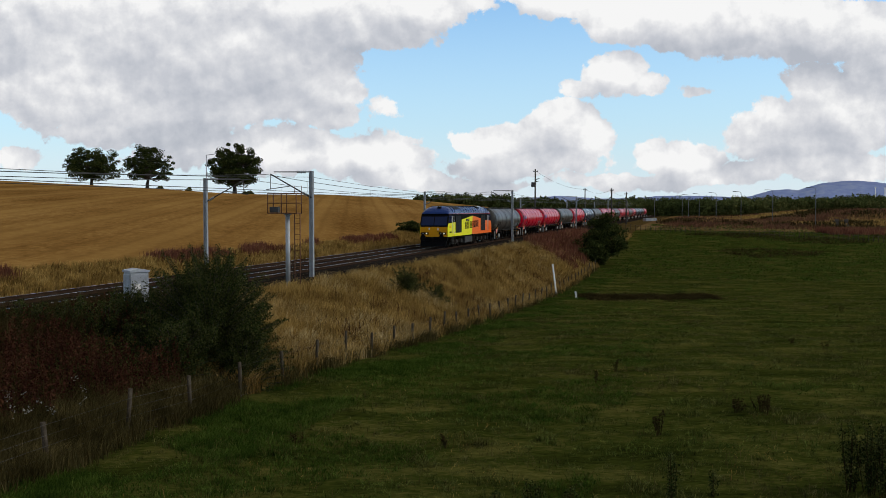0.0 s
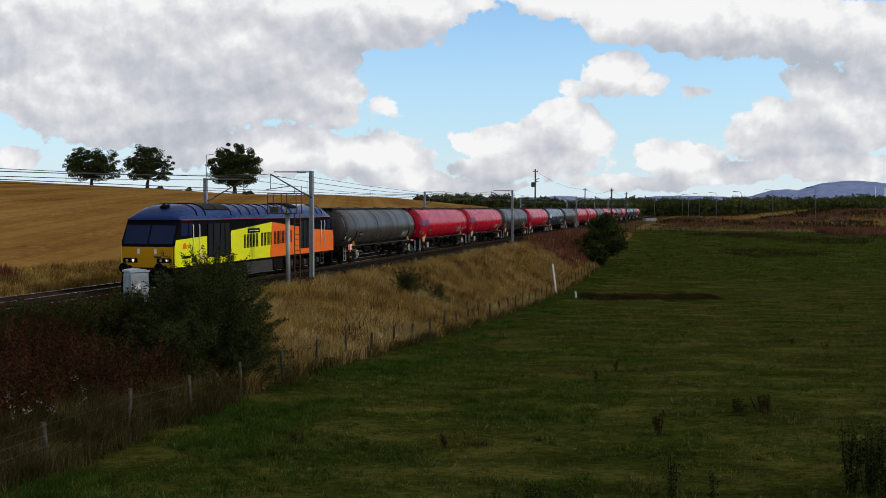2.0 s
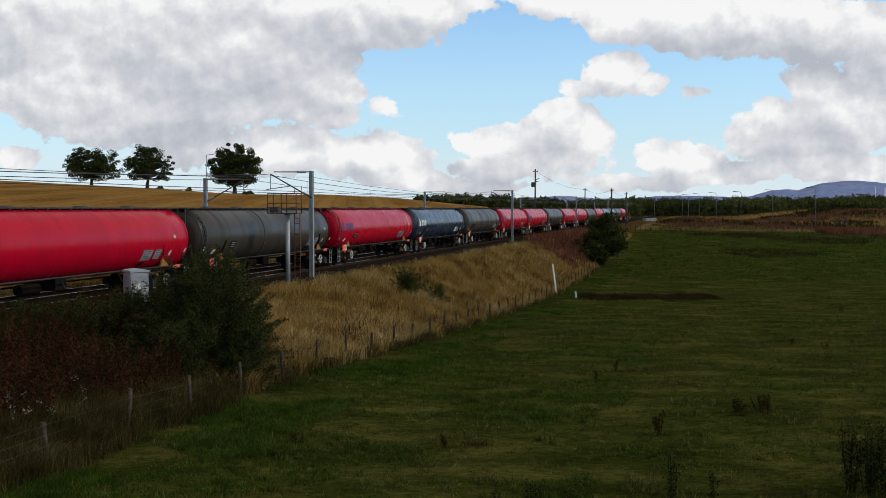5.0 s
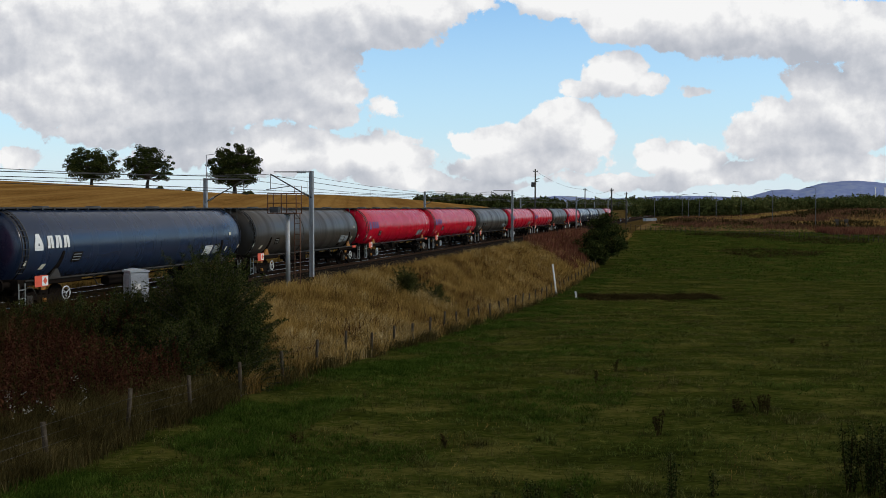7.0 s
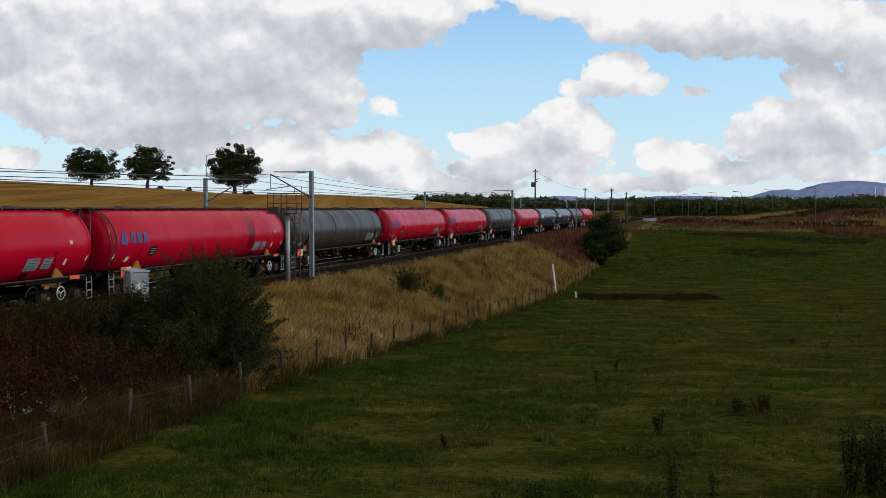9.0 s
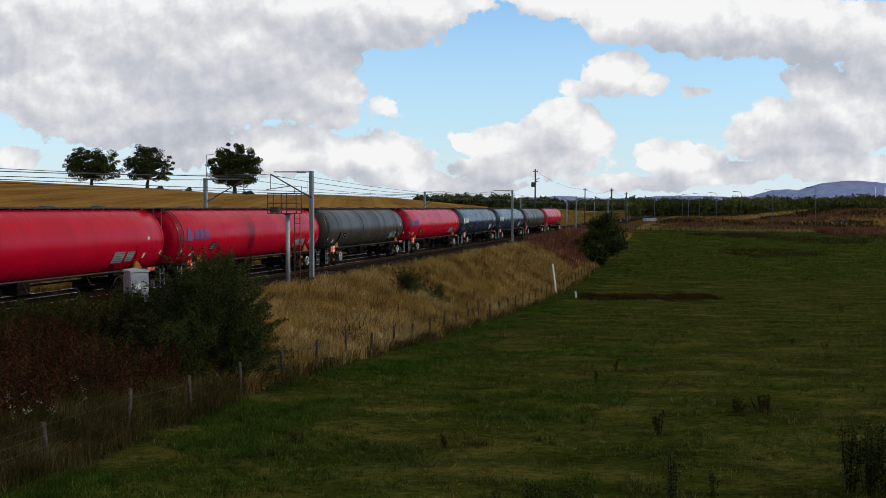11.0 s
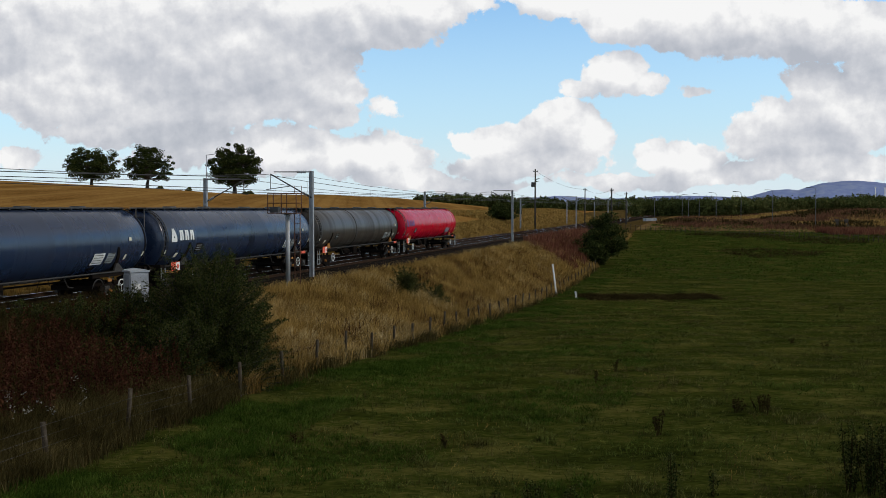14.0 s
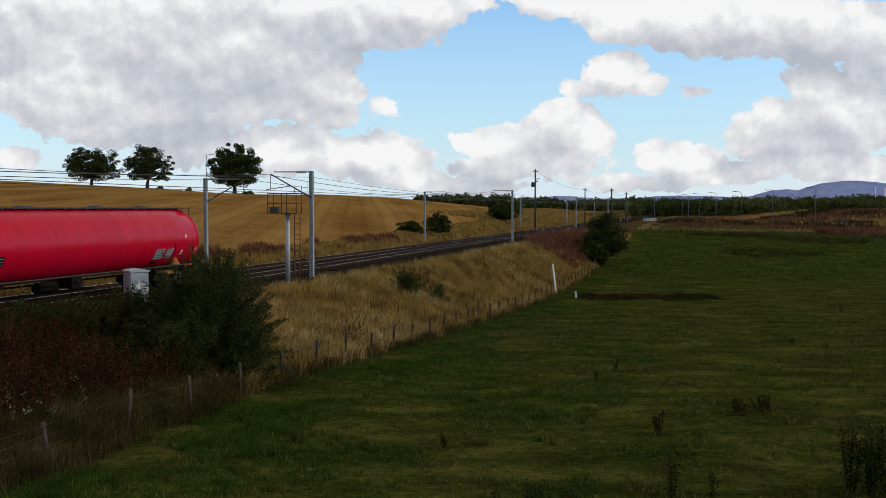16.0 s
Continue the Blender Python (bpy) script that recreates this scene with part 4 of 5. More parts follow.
        # markings on the curved side: thin plates that follow the barrel
        def mark(name, x0, x1, z0, z1, mat, label="", skew=0.0):
            b2 = bmesh.new()
            rows = []
            for k in range(4):
                z = z0 + (z1 - z0) * k / 3
                y = math.sqrt(max(0.0, (r + (0.022 if name != "data_bar" else 0.032)) ** 2 - (z - TANK_Z) ** 2))
                sk = skew * k / 3
                rows.append([b2.verts.new((x0 + sk, s * y, z)), b2.verts.new((x1 + sk, s * y, z))])
            for (p0, p1), (q0, q1) in zip(rows, rows[1:]):
                b2.faces.new((p0, p1, q1, q0))
            bmesh.ops.recalc_face_normals(b2, faces=b2.faces)
            part(name, b2, mat, tank, label)

        logo = {"R": P_LOGO, "B": P_WHITE, "G": None}[kind]
        if logo:
            z0, z1 = 2.27, 2.72
            c = 1.58
            for dx, dz, sk in ((-0.15, 0.08, 0.16), (0.15, 0.08, -0.16), (0.0, -0.20, 0.0)):
                w0 = 0.10 if dz > 0 else 0.24
                mark("emblem_piece", c + dx - w0, c + dx + w0, 2.50 + dz - (0.20 if dz > 0 else 0.09), 2.50 + dz + (0.22 if dz > 0 else 0.08), logo, "", sk)
            for x0 in (2.08, 2.56, 3.04):
                mark("lettering_bar", x0, x0 + 0.15, z0, z1, logo, "", 0.03)
                mark("lettering_bar", x0 + 0.21, x0 + 0.36, z0, z1, logo, "", -0.03)
        dim = P_WHITE if kind == "B" else P_DATA
        for x0, z0, w, h in ((PITCH - 4.55, 1.50, 0.75, 0.44), (PITCH - 3.60, 1.53, 0.52, 0.40)):
            mark("data_panel", x0, x0 + w, z0, z0 + h, dim if x0 < PITCH - 4 else P_DATA, "pale data panel", 0.08)
            for k in range(4):
                mark("data_bar", x0 + 0.06 + 0.02 * k, x0 + w - 0.08 + 0.02 * k, z0 + 0.06 + 0.10 * k, z0 + 0.08 + 0.10 * k, P_FRAME)
        mark("data_panel", PITCH - 4.5, PITCH - 4.1, 1.30, 1.42, P_UNDER, "dark data panel", 0.03)
        mark("data_panel", 3.55, 4.15, 1.72, 2.08, P_UNDER, "dark data panel", 0.10)
        for k in range(3):
            mark("data_bar", 3.62 + 0.03 * k, 4.10 + 0.03 * k, 1.78 + 0.10 * k, 1.81 + 0.10 * k, P_DATA)
        mark("small_label", 0.84, 0.98, 1.70, 1.88, P_CREAM, "cream label", 0.06)
        mark("warning_diamond", 1.78, 2.04, 1.52, 1.72, P_CREAM, "cream warning label", 0.12)
        mark("small_label", PITCH - 2.35, PITCH - 2.20, 1.62, 1.84, P_CREAM, "cream label", 0.06)
        mark("small_label", PITCH - 2.10, PITCH - 1.92, 2.38, 2.52, P_CREAM)
        mark("small_label", PITCH - 1.05, PITCH - 0.93, 1.72, 1.90, P_CREAM, "", 0.07)
    build_buffers(thing, ((0.57, -1), (PITCH - 0.57, 1)), P_UNDER)
    bm = bmesh.new()
    tube(bm, (7.0, -0.5, 0.78), (8.1, -0.5, 0.78), 0.2, n=14)
    part("air_reservoir", bm, P_UNDER, thing)
    bm = bmesh.new()
    tube(bm, (3.6, 0.0, 0.85), (PITCH - 3.6, 0.0, 0.85), 0.04, n=6)
    box(bm, 8.9, 9.6, -0.7, 0.7, 0.62, 1.14, 0.03)
    part("discharge_valve", bm, P_UNDER, thing)
    for x in (2.35, PITCH - 2.35):
        build_bogie(thing, x, (-1.0, 1.0), 2.0, 0.46, wm)
    return thing


ORDER = "GRRGRBGRRGRRGRBBGR"
FRONT = 91.0
train = []


def build_train():
    wm = wheelset_mesh("wagon_wheelset", 0.46)
    train.append((build_loco(), FRONT))
    kinds = {"R": (P_RED, "glossy red bogie tank wagon with faded blue marks"), "G": (P_GREY, "weathered dark grey bogie tank wagon with streaks"), "B": (P_BLUE, "slate blue bogie tank wagon with white marks")}
    made = {}
    start = FRONT + 20.2 + 1.45
    for i, c in enumerate(ORDER):
        s = start + i * PITCH
        if c in made:
            w = copy_thing(made[c], on_line(0, s))
        else:
            w = build_wagon(c, *kinds[c], wm)
            made[c] = w
        train.append((w, s))


build_train()


# ---- overhead line ----
def build_mast(p, s, height, reach, tall=0.0):
    """A channel-section mast with a registration arm over its track."""
    thing = new("catenary_mast")
    thing.matrix_basis = on_line(p, s, -0.32)
    tagged(thing, "galvanised steel overhead line mast beside the track", "mast", "overhead line masts")
    h = height + 0.32
    bm = bmesh.new()
    for y in (-0.10, 0.10):
        box(bm, -0.10, 0.10, y - 0.012, y + 0.012, -0.3, h)
    box(bm, -0.008, 0.008, -0.1, 0.1, -0.3, h)
    part("post", bm, M_GALV, thing)
    bm = bmesh.new()
    box(bm, -0.28, 0.28, -0.28, 0.28, -0.3, 0.16, 0.03)
    part("concrete_base", bm, M_SLEEPER, thing)
    if tall:
        bm = bmesh.new()
        tube(bm, (0.14, 0, h - 0.6), (0.14, 0, h + tall), 0.03)
        tube(bm, (0.14, 0, h + tall), (0.14, reach * 0.2, h + tall + 0.05), 0.02)
        part("extension_pole", bm, M_GALV, thing)
    d = 1 if reach > 0 else -1
    z = h - 0.06
    bm = bmesh.new()
    tube(bm, (0, 0, z), (0, reach * 0.82, z + 0.02), 0.03)
    arm = part("top_tube", bm, M_DARKSTEEL, thing)
    bm = bmesh.new()
    for k in range(5):
        y = d * (0.35 + 0.11 * k)
        tube(bm, (0, y, z), (0, y + d * 0.06, z), 0.085, 0.05, 10)
    part("insulator", bm, M_GALV, arm, "ribbed grey insulator")
    bm = bmesh.new()
    tube(bm, (0, 0, z - 1.45), (0, reach * 0.9, z - 0.10), 0.038)
    strut = part("strut", bm, M_DARKSTEEL, thing)
    bm = bmesh.new()
    for k in range(4):
        f = 0.10 + 0.035 * k
        tube(bm, (0, reach * 0.9 * f, z - 1.45 + 1.35 * f), (0, reach * 0.9 * (f + 0.02), z - 1.45 + 1.35 * (f + 0.02)), 0.085, 0.05, 10)
    part("insulator", bm, M_GALV, strut, "ribbed grey insulator")
    bm = bmesh.new()
    tube(bm, (0, reach * 0.45, z - 0.78), (0, reach, z - 0.98), 0.022)
    tube(bm, (0, reach * 0.9, z - 0.1), (0, reach * 0.9, z - 0.98), 0.018)
    part("registration_arm", bm, M_DARKSTEEL, thing)
    return thing


NEAR_S = (-71.0, -9.0, 53.6, 116.4, 179.0, 242.0, 305.0, 368.0)
FAR_S = (-66.0, -4.0, 58.5, 111.0, 174.0, 237.0, 300.0, 363.0)
for i, s in enumerate(NEAR_S[1:7]):
    build_mast(2.75, s, 5.8, 2.75)
for i, s in enumerate(FAR_S[1:7]):
    build_mast(-6.3, s, 5.6, -2.9, 1.45 if i == 1 else 0.0)


def build_wire(p, stations, z_top, z_mid, z_contact, name, label):
    """Catenary and contact wire with droppers, span by span."""
    thing = new(name)
    tagged(thing, label, "overhead wire", kind="structure")
    bm = bmesh.new()
    bm2 = bmesh.new()
    bm3 = bmesh.new()
    for s0, s1 in zip(stations, stations[1:]):
        last = None
        for k in range(11):
            f = k / 10
            s = s0 + (s1 - s0) * f
            z = z_mid + (z_top - z_mid) * (2 * f - 1) ** 2
            x, y = plan(p, s)
            if last:
                tube(bm, last, (x, y, z), 0.016, n=4)
            last = (x, y, z)
            if 0 < k < 10 and k % 2:
                tube(bm3, (x, y, z), (x, y, z_contact), 0.005, n=3)
        tube(bm2, (*plan(p, s0), z_contact), (*plan(p, s1), z_contact), 0.015, n=4)
    part("catenary_wire", bm, M_WIRE, thing)
    part("contact_wire", bm2, M_WIRE, thing)
    part("droppers", bm3, M_WIRE, thing)


build_wire(0.0, NEAR_S, 5.62, 4.95, 4.72, "overhead_wire_near", "thin dark catenary and contact wires")
build_wire(-3.4, FAR_S, 5.5, 4.95, 4.72, "overhead_wire_far", "thin dark catenary and contact wires")
bm = bmesh.new()
for s0, s1 in zip(NEAR_S, NEAR_S[1:]):
    for k in range(6):
        f, g = k / 6, (k + 1) / 6
        tube(bm, (*plan(2.75, s0 + (s1 - s0) * f), 5.45 - 0.9 * 4 * f * (1 - f) * 0.6), (*plan(2.75, s0 + (s1 - s0) * g), 5.45 - 0.9 * 4 * g * (1 - g) * 0.6), 0.010, n=4)
tagged(part("return_wire", bm, M_WIRE), "thin dark return wire between the masts", "overhead wire", kind="structure")


# ---- signal, cabinet, markers ----
def build_signal():
    """A post with a railed platform, seen from the back."""
    thing = new("signal_post")
    thing.matrix_basis = on_line(3.25, 49.0, -0.42)
    tagged(thing, "grey tubular signal post with a rusty railed platform", "signal")
    zp = 3.42 + 0.42
    bm = bmesh.new()
    tube(bm, (0, 0, -0.3), (0, 0, zp), 0.115, n=16)
    tube(bm, (0, 0, zp - 0.06), (0, 0, zp), 0.2, n=16)
    part("post", bm, M_GALV, thing, "pale grey tubular post")
    bm = bmesh.new()
    box(bm, -0.35, 0.35, -0.62, 0.95, zp, zp + 0.05)
    part("platform", bm, M_RUST, thing)
    bm = bmesh.new()
    pts = [(-0.35, -0.62), (0.35, -0.62), (0.35, 0.95), (-0.35, 0.95)]
    for x, y in pts + [(-0.35, 0.2), (0.35, 0.2)]:
        tube(bm, (x, y, zp), (x, y, zp + 1.05), 0.028, n=6)
    for z in (0.55, 1.05):
        for (x0, y0), (x1, y1) in zip(pts, pts[1:] + pts[:1]):
            tube(bm, (x0, y0, zp + z), (x1, y1, zp + z), 0.026, n=6)
    for y in (-0.62, -0.25):
        tube(bm, (0.35, y, zp + 1.05), (0.35, y, zp + 1.45), 0.016, n=6)
    part("railing", bm, M_RUST, thing, "rust-brown platform railing")
    bm = bmesh.new()
    box(bm, -0.2, 0.12, 0.45, 0.93, zp + 0.06, zp + 0.36, 0.03)
    part("signal_head", bm, M_DARKSTEEL, thing, "black signal head seen from behind")
    bm = bmesh.new()
    for y in (-0.55, -0.25):
        tube(bm, (-0.30 + 0.62, y, 0.0), (0.32, y, zp + 0.05), 0.026, n=6)
    for k in range(13):
        tube(bm, (0.32, -0.55, 0.25 + 0.28 * k), (0.32, -0.25, 0.25 + 0.28 * k), 0.014, n=6)
    part("ladder", bm, M_RUST, thing, "rusty access ladder")


build_signal()
M_CABINET = material("cabinet_grey", [(0.15, 0.165, 0.19), (0.27, 0.29, 0.32), (0.44, 0.46, 0.48)], 2.0, 0.5, 0.1, 0.1)


def build_cabinet():
    thing = new("relay_cabinet")
    x, y = place(240, 35.3), 35.3
    g = ground_at(x, y)
    thing.matrix_basis = pose(x, y, g, 0, 0, 38)
    h = 1.62 - g
    tagged(thing, "pale grey steel relay cabinet on the bank", "cabinet")
    bm = bmesh.new()
    box(bm, -0.32, 0.32, -0.32, 0.32, -0.1, h - 0.12, 0.015)
    part("body", bm, M_CABINET, thing)
    bm = bmesh.new()
    prism(bm, [(-0.36, h - 0.12), (-0.36, h - 0.06), (0, h), (0.36, h - 0.06), (0.36, h - 0.12)], -0.36, 0.36)
    part("roof", bm, M_CABINET, thing)
    bm = bmesh.new()
    box(bm, -0.355, -0.32, -0.28, 0.28, h - 1.45, h - 0.2, 0.01)
    door = part("door", bm, M_CABINET, thing)
    bm = bmesh.new()
    box(bm, -0.38, -0.355, -0.2, -0.16, h - 0.9, h - 0.7)
    part("handle", bm, M_DARKSTEEL, door)
    bm = bmesh.new()
    box(bm, -0.16, 0.02, -0.335, -0.32, h - 0.72, h - 0.52)
    part("label", bm, P_WHITE, thing)


def place(px, d):
    return (px - 784) / 1800 * d


build_cabinet()
bm = bmesh.new()
box(bm, -0.07, 0.07, -0.07, 0.07, -0.4, 2.85, 0.02)
ob = tagged(part("marker_post", bm, P_WHITE), "tall leaning white marker post at the fence", "post")
x, y = place(985, 94), 94.0
ob.matrix_basis = pose(x, y, ground_at(x, y), 0, -8, 20)
bm = bmesh.new()
box(bm, -0.08, 0.08, -0.08, 0.08, -0.2, 0.62, 0.02)
ob = tagged(part("marker_post", bm, P_WHITE), "short white marker post in the pasture", "post")
x, y = place(1021, 90), 90.0
ob.matrix_basis = pose(x, y, ground_at(x, y), 0, -10, 0)


def build_fence():
    thing = new("fence")
    tagged(thing, "weathered timber post and wire field fence", "fence")
    rng = random.Random(3)
    meshes = []
    for k in range(4):
        bm = bmesh.new()
        tube(bm, (0, 0, -0.3), (0, 0, 1.08 + 0.05 * k), 0.065 - 0.006 * k, 0.055, 9)
        bmesh.ops.recalc_face_normals(bm, faces=bm.faces)
        me = bpy.data.meshes.new("post")
        bm.to_mesh(me)
        bm.free()
        me.materials.append(M_WOOD)
        meshes.append(me)
    tops = []
    s = 2.95
    while s < 178:
        x, y = plan(10.84 + rng.uniform(-0.05, 0.05), s)
        m = pose(x, y, ground_at(x, y) - 0.08, rng.uniform(-4, 4), rng.uniform(-5, 5), 0)
        link_part("post", meshes[rng.randrange(4)], thing, m=m)
        tops.append(m)
        s += 3.06
    for z in (0.15, 0.36, 0.58, 0.80, 1.02):
        bm = bmesh.new()
        pipe(bm, [a @ Vector((0.06, 0, z)) for a in tops], 0.0034, 3)
        part("wire", bm, M_FENCEWIRE, thing, "slack fence wire")


build_fence()


def build_far_fence():
    """The pasture's far boundary: posts along the foot of the heath."""
    thing = new("far_fence")
    tagged(thing, "weathered post and wire fence below the heath", "fence")
    bm = bmesh.new()
    tube(bm, (0, 0, -0.3), (0, 0, 1.25), 0.07, 0.06, 6)
    bmesh.ops.recalc_face_normals(bm, faces=bm.faces)
    me = bpy.data.meshes.new("post")
    bm.to_mesh(me)
    bm.free()
    me.materials.append(M_WOOD)
    rng = random.Random(8)
    tops = []
    for k in range(58):
        f = k / 57
        d = 216 - 38 * f
        x = place(1090 + 500 * f, d)
        m = pose(x, d, ground_at(x, d), rng.uniform(-4, 4), rng.uniform(-4, 4), 0)
        link_part("post", me, thing, m=m)
        tops.append(m)
    for z in (0.5, 1.1):
        bm = bmesh.new()
        pipe(bm, [a @ Vector((0, 0, z)) for a in tops], 0.012, 3)
        part("wire", bm, M_FENCEWIRE, thing, "slack fence wire")


# ---- poles and lamps in the distance ----
def build_pole(x, y, top, base, r, name, label, box_at=0.0):
    thing = new(name)
    thing.matrix_basis = pose(x, y, base)
    tagged(thing, label, "pole")
    h = top - base
    bm = bmesh.new()
    tube(bm, (0, 0, -0.5), (0, 0, h), r, r * 0.75, 10)
    part("pole", bm, M_POLE, thing)
    bm = bmesh.new()
    box(bm, -0.45, 0.45, -0.05, 0.05, h - 0.5, h - 0.38)
    for q in (-0.4, 0.4):
        tube(bm, (q, 0, h - 0.38), (q, 0, h - 0.22), 0.05, n=8)
    part("crossarm", bm, M_POLE, thing)
    if box_at:
        bm = bmesh.new()
        box(bm, -0.75, -0.15, -0.3, 0.3, h - box_at - 0.9, h - box_at, 0.08)
        part("transformer", bm, M_DARKSTEEL, thing, "dark pole-mounted transformer")
        bm = bmesh.new()
        tube(bm, (0.15, 0, h - box_at + 0.5), (0.75, 0, h - box_at + 0.7), 0.08, n=8)
        tube(bm, (0.15, 0, h - box_at + 0.1), (0.6, 0, h - box_at + 0.2), 0.06, n=8)
        part("switch_gear", bm, M_DARKSTEEL, thing)


build_far_fence()
POLES = ((947, 190, 10.98, 0.17, 2.4), (1035, 240, 8.5, 0.15, 0), (1082, 235, 8.3, 0.22, 0), (1108, 270, 8.0, 0.2, 0))
tops = []
for px, d, top, r, b in POLES:
    x = place(px, d)
    build_pole(x, d, top, ground_at(x, d), r, "utility_pole", "dark wooden utility pole" + (" with a transformer" if b else " carrying wires"), b)
    tops.append(Vector((x, d, top - 0.3)))
bm = bmesh.new()
for a, b in zip(tops, tops[1:]):
    last = None
    for k in range(9):
        f = k / 8
        c = a.lerp(b, f) - Vector((0, 0, 0.9 * 4 * f * (1 - f)))
        if last:
            tube(bm, last, c, 0.02, n=4)
        last = c
tagged(part("power_line", bm, M_WIRE), "thin sagging power line between wooden poles", "cable", kind="structure")


def build_lamp(x, y, h, arm):
    thing = new("street_lamp")
    g = ground_at(x, y)
    thing.matrix_basis = pose(x, y, g)
    tagged(thing, "grey steel roadside street lamp with a curved arm", "street lamp", "street lamps along the road")
    bm = bmesh.new()
    tube(bm, (0, 0, -0.3), (0, 0, h - 0.5), 0.10, 0.06, 8)
    part("column", bm, M_COLUMN, thing)
    bm = bmesh.new()
    pts = [(0, 0, h - 0.5), (-0.2 * arm, 0, h - 0.12), (-0.7 * arm, 0, h), (-1.5 * arm, 0, h + 0.03)]
    pipe(bm, pts, 0.05)
    part("arm", bm, M_COLUMN, thing)
    bm = bmesh.new()
    box(bm, -2.2 * arm if arm > 0 else 1.4, -1.4 * arm if arm > 0 else 2.2, -0.15, 0.15, h - 0.06, h + 0.10, 0.04)
    part("lantern", bm, M_DARKSTEEL, thing)


for px, d, top in ((1443, 229, 332.5), (1367, 267, 336.5), (1311, 272, 339.5), (1267, 306, 341.5), (1237, 343, 343), (1218, 351, 344.5), (1207, 372, 346), (1158, 360, 352)):
    x = place(px, d)
    build_lamp(x, d, 3.7 + (369 - top) * d / 1800 - ground_at(x, d), 1)


# ---- trees and bushes ----
def build_tree(name, x, y, h, w, base, label, seed, mat=M_LEAF, leaves=5000, leaf=0.5, trunk_h=0.28, clumps=60, trunk_r=0.45, low=-0.35, spread=0.10, stems=1):
    rng = np.random.default_rng(seed)
    thing = new(name)
    thing.matrix_basis = pose(x, y, base)
    tagged(thing, label, "tree" if h > 5 else "bush")
    bm = bmesh.new()
    top = h * trunk_h
    for k in range(stems):
        tube(bm, (rng.normal(0, 0.25) * (stems > 1), rng.normal(0, 0.25) * (stems > 1), -0.4), (rng.normal(0, 0.1), rng.normal(0, 0.1), top * 0.55), trunk_r * 1.15, trunk_r * 0.85, 9)
        tube(bm, (0, 0, top * 0.5), (rng.normal(0, 0.15), rng.normal(0, 0.15), top), trunk_r * 0.85, trunk_r * 0.7, 9)
    centres = []
    for i in range(clumps):
        a = 2 * np.pi * (i * 0.618 + rng.uniform(-0.08, 0.08))
        el = rng.uniform(low, 1.0)
        r = rng.uniform(0.25, 1.06) ** 0.6
        ring = math.sqrt(max(0.0, 1 - abs(el) ** 2.2))
        wob = 1 + 0.16 * math.sin(3 * a + seed) + 0.10 * math.sin(5 * a)
        cx, cy = math.cos(a) * ring * w / 2 * r * wob, math.sin(a) * ring * w / 2 * r * wob
        mid = top + (h - top) * 0.40
        cz = mid + (h - mid) * el * r * 0.94 if el > 0 else mid + (mid - h * 0.1) * el * r
        centres.append((cx, cy, cz))
    for c in centres[::2]:
        m1 = (c[0] * 0.30, c[1] * 0.30, top + (c[2] - top) * 0.5)
        tube(bm, (0, 0, top * 0.9), m1, trunk_r * 0.36, trunk_r * 0.2, 6)
        tube(bm, m1, c, trunk_r * 0.2, trunk_r * 0.05, 5)
    part("trunk", bm, M_BARK, thing, "dark branching trunk and limbs")
    cs = np.array(centres)
    k = rng.integers(0, len(cs), leaves)
    size = np.array([w * spread, w * spread, h * spread * 0.6])
    scale = rng.uniform(0.55, 1.25, len(cs))[k][:, None]
    off = rng.normal(size=(leaves, 3))
    off /= np.maximum(np.linalg.norm(off, axis=1)[:, None], 0.6) ** 0.6
    pts = cs[k] + off * size * scale
    pts[:, 2] = np.maximum(pts[:, 2], 0.1)
    link_part("crown", leaf_mesh("crown", pts, leaf, mat, seed), thing, "ragged leafy crown")
    return thing


build_tree("beech_tree", place(163, 340), 340, 12.9, 16.4, 11.2, "dark spreading hilltop tree with a wide crown", 1, leaves=30000, leaf=0.42, clumps=230, low=-0.95, spread=0.062, trunk_h=0.2, stems=2, trunk_r=0.5)
build_tree("beech_tree", place(262, 311), 311, 13.5, 13.9, 9.5, "dark hilltop tree with an open crown and bare gaps", 2, leaves=20000, leaf=0.40, clumps=170, low=-0.8, spread=0.058, trunk_h=0.24, trunk_r=0.55)
build_tree("beech_tree", place(416, 271), 271, 14.0, 13.0, 7.0, "dark rounded hilltop tree with a clear trunk", 3, leaves=30000, leaf=0.38, clumps=230, low=-0.85, spread=0.062, trunk_h=0.25, trunk_r=0.6)


def bush(px, d, w, h, label, seed, mat, n, leaf, sink=0.2, name="bush", **more):
    x = place(px, d)
    build_tree(name, x, d, h, w, ground_at(x, d) - sink, label, seed, mat, n, leaf, 0.10, more.get("clumps", 60), more.get("r", 0.07), -0.85, more.get("spread", 0.11), 3)


